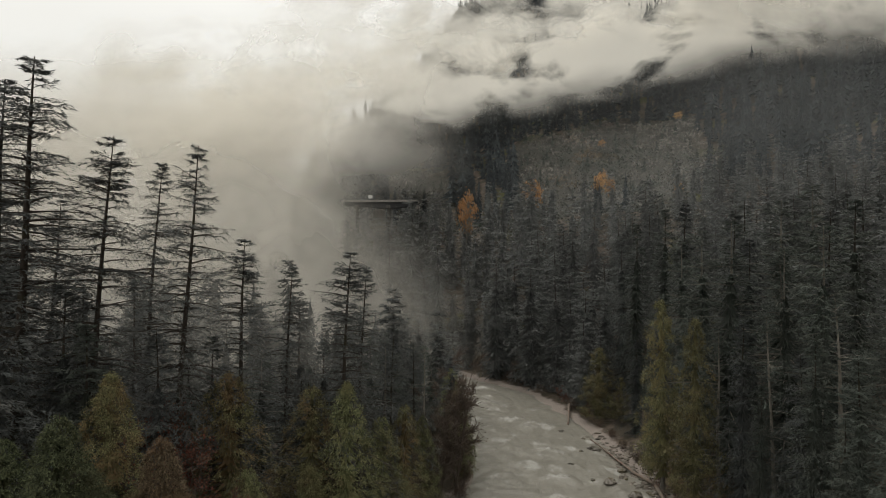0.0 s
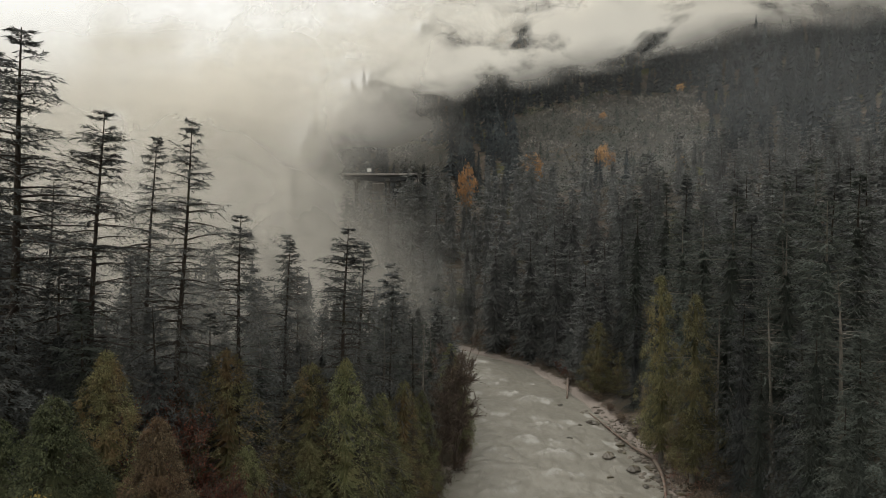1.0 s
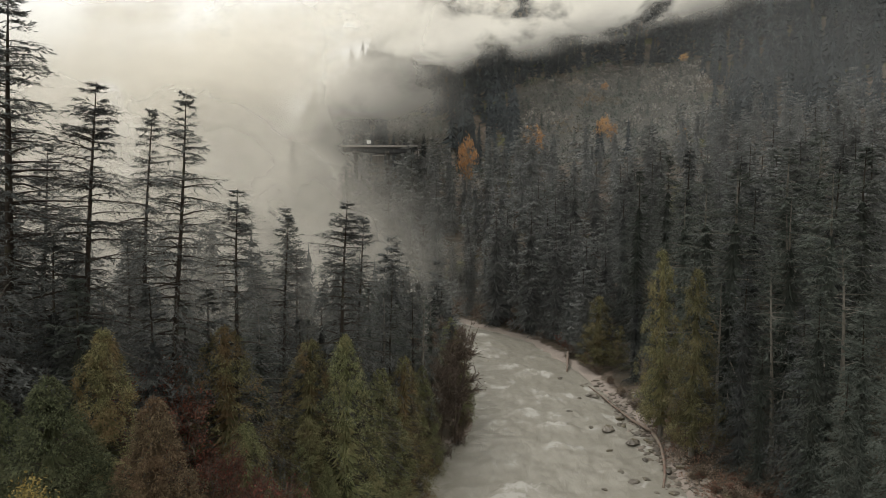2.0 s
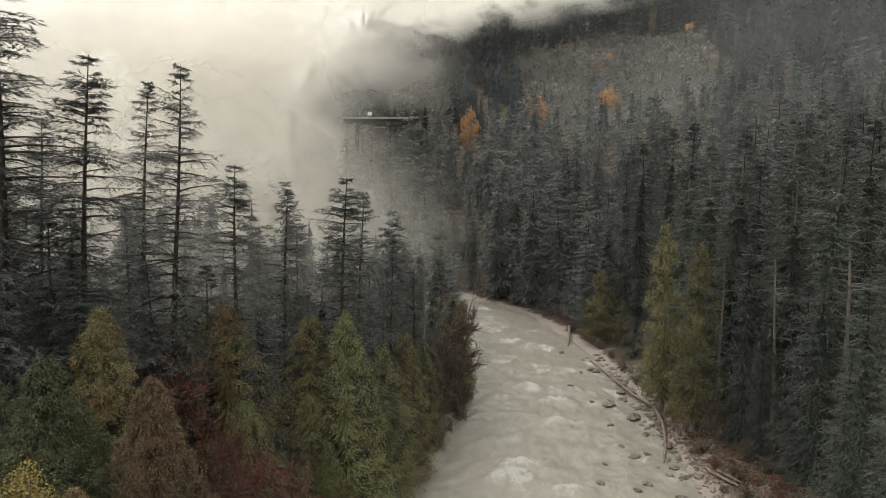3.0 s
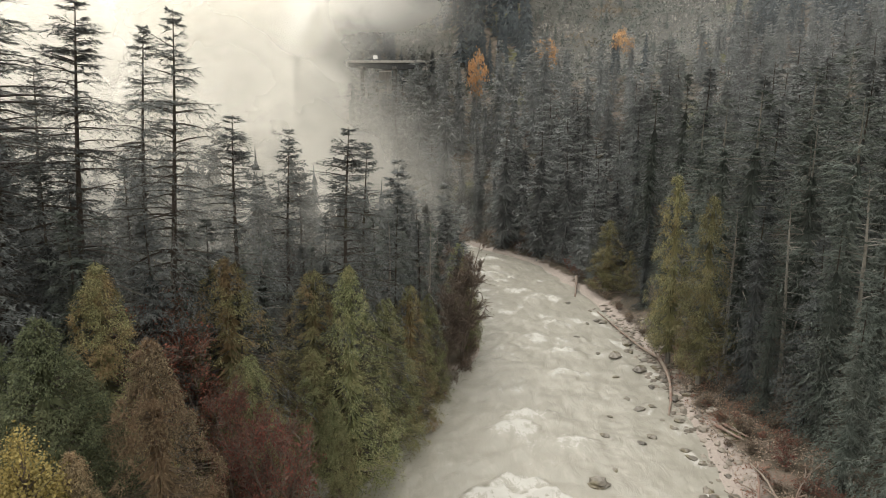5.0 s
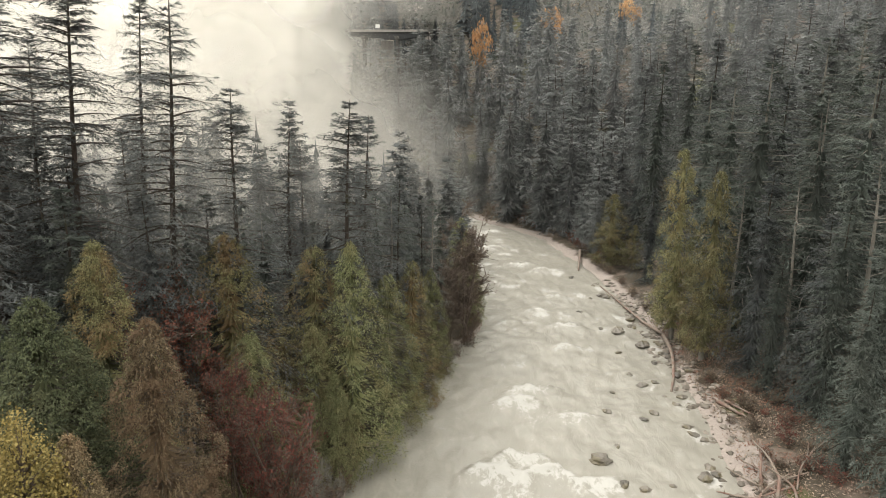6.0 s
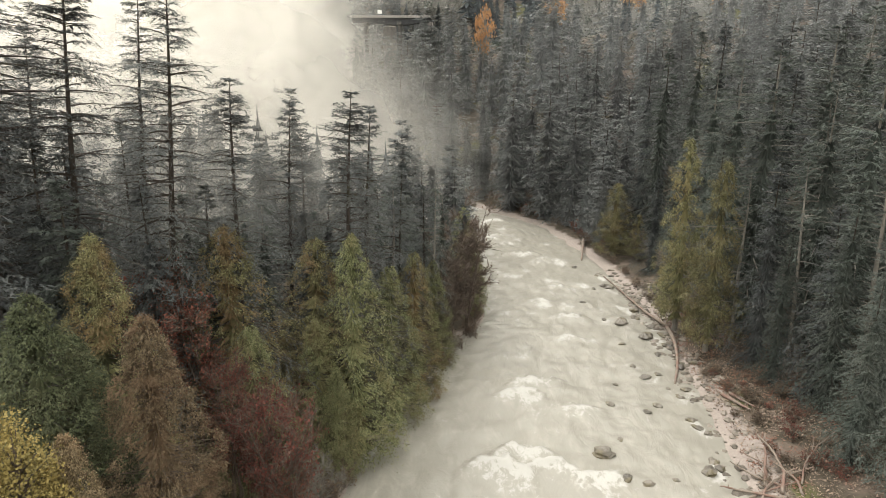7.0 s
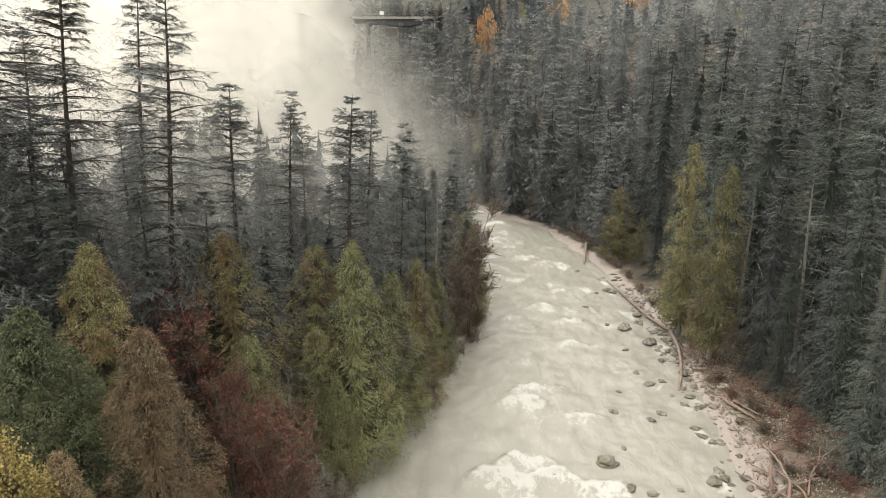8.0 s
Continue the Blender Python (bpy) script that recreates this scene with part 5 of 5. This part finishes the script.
# ---- the road bridge ----
def box(x0, x1, y0, y1, z0, z1, material, name, bevel=0.05):
    bm = bmesh.new()
    bmesh.ops.create_cube(bm, size=1.0)
    for v in bm.verts:
        v.co = Vector((x0 + (v.co.x + 0.5) * (x1 - x0), y0 + (v.co.y + 0.5) * (y1 - y0), z0 + (v.co.z + 0.5) * (z1 - z0)))
    bmesh.ops.bevel(bm, geom=bm.edges[:], offset=bevel, segments=1, affect="EDGES")
    me = bpy.data.meshes.new(name)
    bm.to_mesh(me)
    bm.free()
    me.materials.append(material)
    return me


def bridge():
    """A road bridge on tall piers: deck slab, steel girders, parapets with posts, pier caps and columns."""
    b = thing("road_bridge", "grey concrete road bridge on tall piers, half hidden in mist", "bridge", (-29, 300, 60))
    part("deck", box(-15, 18, -4.6, 4.6, -0.55, 0, M_CONCRETE, "deck"), b)
    for y in (-3.4, -1.1, 1.1, 3.4):
        part("girder", box(-14.8, 17.8, y - 0.25, y + 0.25, -2.05, -0.55, M_STEEL, "girder", 0.03), b, "dark steel girder")
    for y in (-4.5, 4.5):
        part("parapet", box(-15, 18, y - 0.14, y + 0.14, 0.0, 0.35, M_CONCRETE, "parapet"), b)
        rail = part("rail", box(-15, 18, y - 0.06, y + 0.06, 0.85, 0.98, M_STEEL, "rail", 0.02), b, "dark steel rail")
        post = box(-0.07, 0.07, -0.07, 0.07, 0.35, 0.86, M_STEEL, "rail_post", 0.01)
        for i in range(13):
            p = part("rail_post", post, rail)
            p.location = (-14 + i * 2.5, y, 0)
    for y in (-3.4, 3.4):
        bm = bmesh.new()
        foot_line = ((-13.5, -2.0), (-4.0, -2.5), (1.0, -3.2), (8.0, -3.2), (12.0, -2.5), (15.0, -2.0))
        for side in (y - 0.22, y + 0.22):
            bm.faces.new([bm.verts.new((px, side, pz)) for px, pz in foot_line])
        rims = [f.verts[:] for f in bm.faces]
        for i in range(6):
            j = (i + 1) % 6
            bm.faces.new((rims[0][i], rims[0][j], rims[1][j], rims[1][i]))
        bmesh.ops.recalc_face_normals(bm, faces=bm.faces[:])
        haunch = bpy.data.meshes.new("haunch")
        bm.to_mesh(haunch)
        bm.free()
        haunch.materials.append(M_STEEL)
        part("haunch", haunch, b, "dark steel girder haunch")
    for x in (-9.5, 4.6):
        foot = land_at(-29 + x, 300) - 60 - 1
        cap = part("pier_cap", box(x - 0.9, x + 0.9, -4.8, 4.8, -3.3, -2.05, M_PIER, "pier_cap", 0.12), b)
        for y in (-2.6, 2.6):
            part("pier", box(x - 0.45, x + 0.45, y - 0.7, y + 0.7, foot, -3.3, M_PIER, "pier", 0.1), cap)
    part("abutment", box(16.4, 18.4, -4.9, 4.9, land_at(-12, 300) - 62, -2.06, M_CONCRETE, "abutment", 0.1), b)
    part("slope_facing", box(-3.2, 2.4, 6.5, 8.0, land_at(-29, 307) - 62, -3.4, M_CONCRETE, "slope_facing", 0.2), b, "pale concrete facing under the deck")


bridge()
sign = thing("road_sign", "blank white road sign board beside the bridge rail", "sign", (-32.4, 296.5, 60))
part("board", box(-0.9, 0.9, -0.06, 0.06, 0.9, 2.5, M_WHITE, "board", 0.02), sign)
for x in (-0.6, 0.6):
    part("post", box(x - 0.05, x + 0.05, 0.06, 0.16, 0.0, 2.4, M_STEEL, "post", 0.01), sign)


# ---- mist ----
def mist(label, x0, x1, y, z0, z1, amount, scale, low, high, rims, shift, bulge=8.0, recline=0.0, through_share=0.72, tone=(0.97, 0.94, 0.875), slant=0.0, shear=0.0):
    """A drifting bank of thin cloud: a billowing sheet of droplets; shear makes it climb to one side."""
    w, h = x1 - x0, z1 - z0
    gx, gz = np.meshgrid(np.linspace(-w / 2, w / 2, 44), np.linspace(-h / 2, h / 2, 26))
    gy = bulge * fbm(gx + shift * 5, gz, 2.2 / max(w, h) * 2, 3, shift) + recline * gz
    v = np.stack([gx, gy, gz + shear * gx], axis=-1).reshape(-1, 3)
    i = np.arange(gx.size).reshape(gx.shape)
    q = np.stack([i[:-1, :-1], i[:-1, 1:], i[1:, 1:], i[1:, :-1]], axis=-1).reshape(-1, 4)
    m = mist_material("mist", amount, scale, low, high, *rims, shift, through_share, tone, slant)
    me = mesh_of("mist_bank", v, q, m, True)
    me.attributes.new("wide", "FLOAT", "POINT").data.foreach_set("value", (gx / w + 0.5).ravel().astype(np.float32))
    me.attributes.new("tall", "FLOAT", "POINT").data.foreach_set("value", (gz / h + 0.5).ravel().astype(np.float32))
    ob = tagged(new("mist_bank", me), label, "mist", group="drifting mist", kind="stuff")
    ob.location = ((x0 + x1) / 2, y, (z0 + z1) / 2)
    return ob


LOW_MIST = "thin pale mist drifting between the trees and the slope"
# greyer tones for the lower banks: the mist's own shade, set as colour
LOW_SHADED = (0.62, 0.598, 0.548)
DEEP_SHADED = (0.70, 0.672, 0.605)
HAZE = (0.86, 0.88, 0.88)
CLOUD = "low torn cloud hanging on the mountainside"
mist(LOW_MIST, -110, -2, 97, 10, 52, 0.26, 0.030, 0.30, 0.66, (0.1, 0.35, 0.25, 0.4), 61.0, 2, tone=LOW_SHADED, slant=0.2)
mist(LOW_MIST, -150, 4, 124, 4, 60, 0.55, 0.026, 0.30, 0.62, (0.02, 0.40, 0.2, 0.5), 3.0, 5, tone=LOW_SHADED, slant=0.25)
mist(LOW_MIST, -190, 12, 168, -2, 80, 0.76, 0.024, 0.30, 0.60, (0.02, 0.40, 0.2, 0.5), 11.0, 6, tone=LOW_SHADED, slant=0.42)
mist(LOW_MIST, -240, 0, 236, 2, 104, 0.88, 0.022, 0.30, 0.58, (0.02, 0.40, 0.15, 0.5), 19.0, 8, tone=DEEP_SHADED, slant=0.45)
mist(LOW_MIST, -300, -16, 312, 10, 146, 0.97, 0.018, 0.24, 0.46, (0.05, 0.24, 0.15, 0.4), 29.0, 6, tone=(0.92, 0.895, 0.83), slant=0.15)
mist(LOW_MIST, -70, 22, 204, 2, 56, 0.26, 0.034, 0.32, 0.64, (0.1, 0.5, 0.3, 0.6), 67.0, 4, tone=LOW_SHADED, slant=0.3)
mist(LOW_MIST, -200, 30, 332, 56, 160, 0.92, 0.026, 0.30, 0.58, (0.2, 0.45, 0.35, 0.35), 83.0, 5)
mist(LOW_MIST, 30, 260, 168, 6, 100, 0.060, 0.014, 0.15, 0.70, (0.3, 0.05, 0.3, 0.4), 21.0, 6, tone=HAZE)
mist(LOW_MIST, -10, 300, 222, 0, 130, 0.080, 0.012, 0.15, 0.70, (0.4, 0.05, 0.2, 0.4), 23.0, 8, tone=HAZE)
mist(LOW_MIST, -20, 340, 300, 20, 200, 0.060, 0.010, 0.15, 0.70, (0.4, 0.05, 0.2, 0.4), 27.0, 8, tone=HAZE)
mist(CLOUD, -170, 300, 400, 112, 200, 0.96, 0.028, 0.36, 0.56, (0.2, 0.2, 0.40, 0.45), 37.0, 10, 0.6, 0.3, shear=0.22)
mist(CLOUD, -150, 320, 425, 126, 236, 0.90, 0.040, 0.40, 0.60, (0.2, 0.2, 0.35, 0.45), 33.0, 10, 0.6, 0.3, shear=0.24)
mist(CLOUD, -220, 420, 640, 130, 420, 0.93, 0.018, 0.36, 0.60, (0.35, 0.2, 0.25, 0.2), 41.0, 14, 0.5, 0.3, shear=0.12)
mist(CLOUD, 90, 520, 430, 160, 340, 0.97, 0.022, 0.32, 0.52, (0.35, 0.05, 0.28, 0.1), 47.0, 12, 0.75, 0.25, shear=0.05)
mist(CLOUD, 105, 400, 322, 118, 250, 0.85, 0.026, 0.30, 0.58, (0.4, 0.05, 0.28, 0.1), 91.0, 8, 0.4, 0.35)
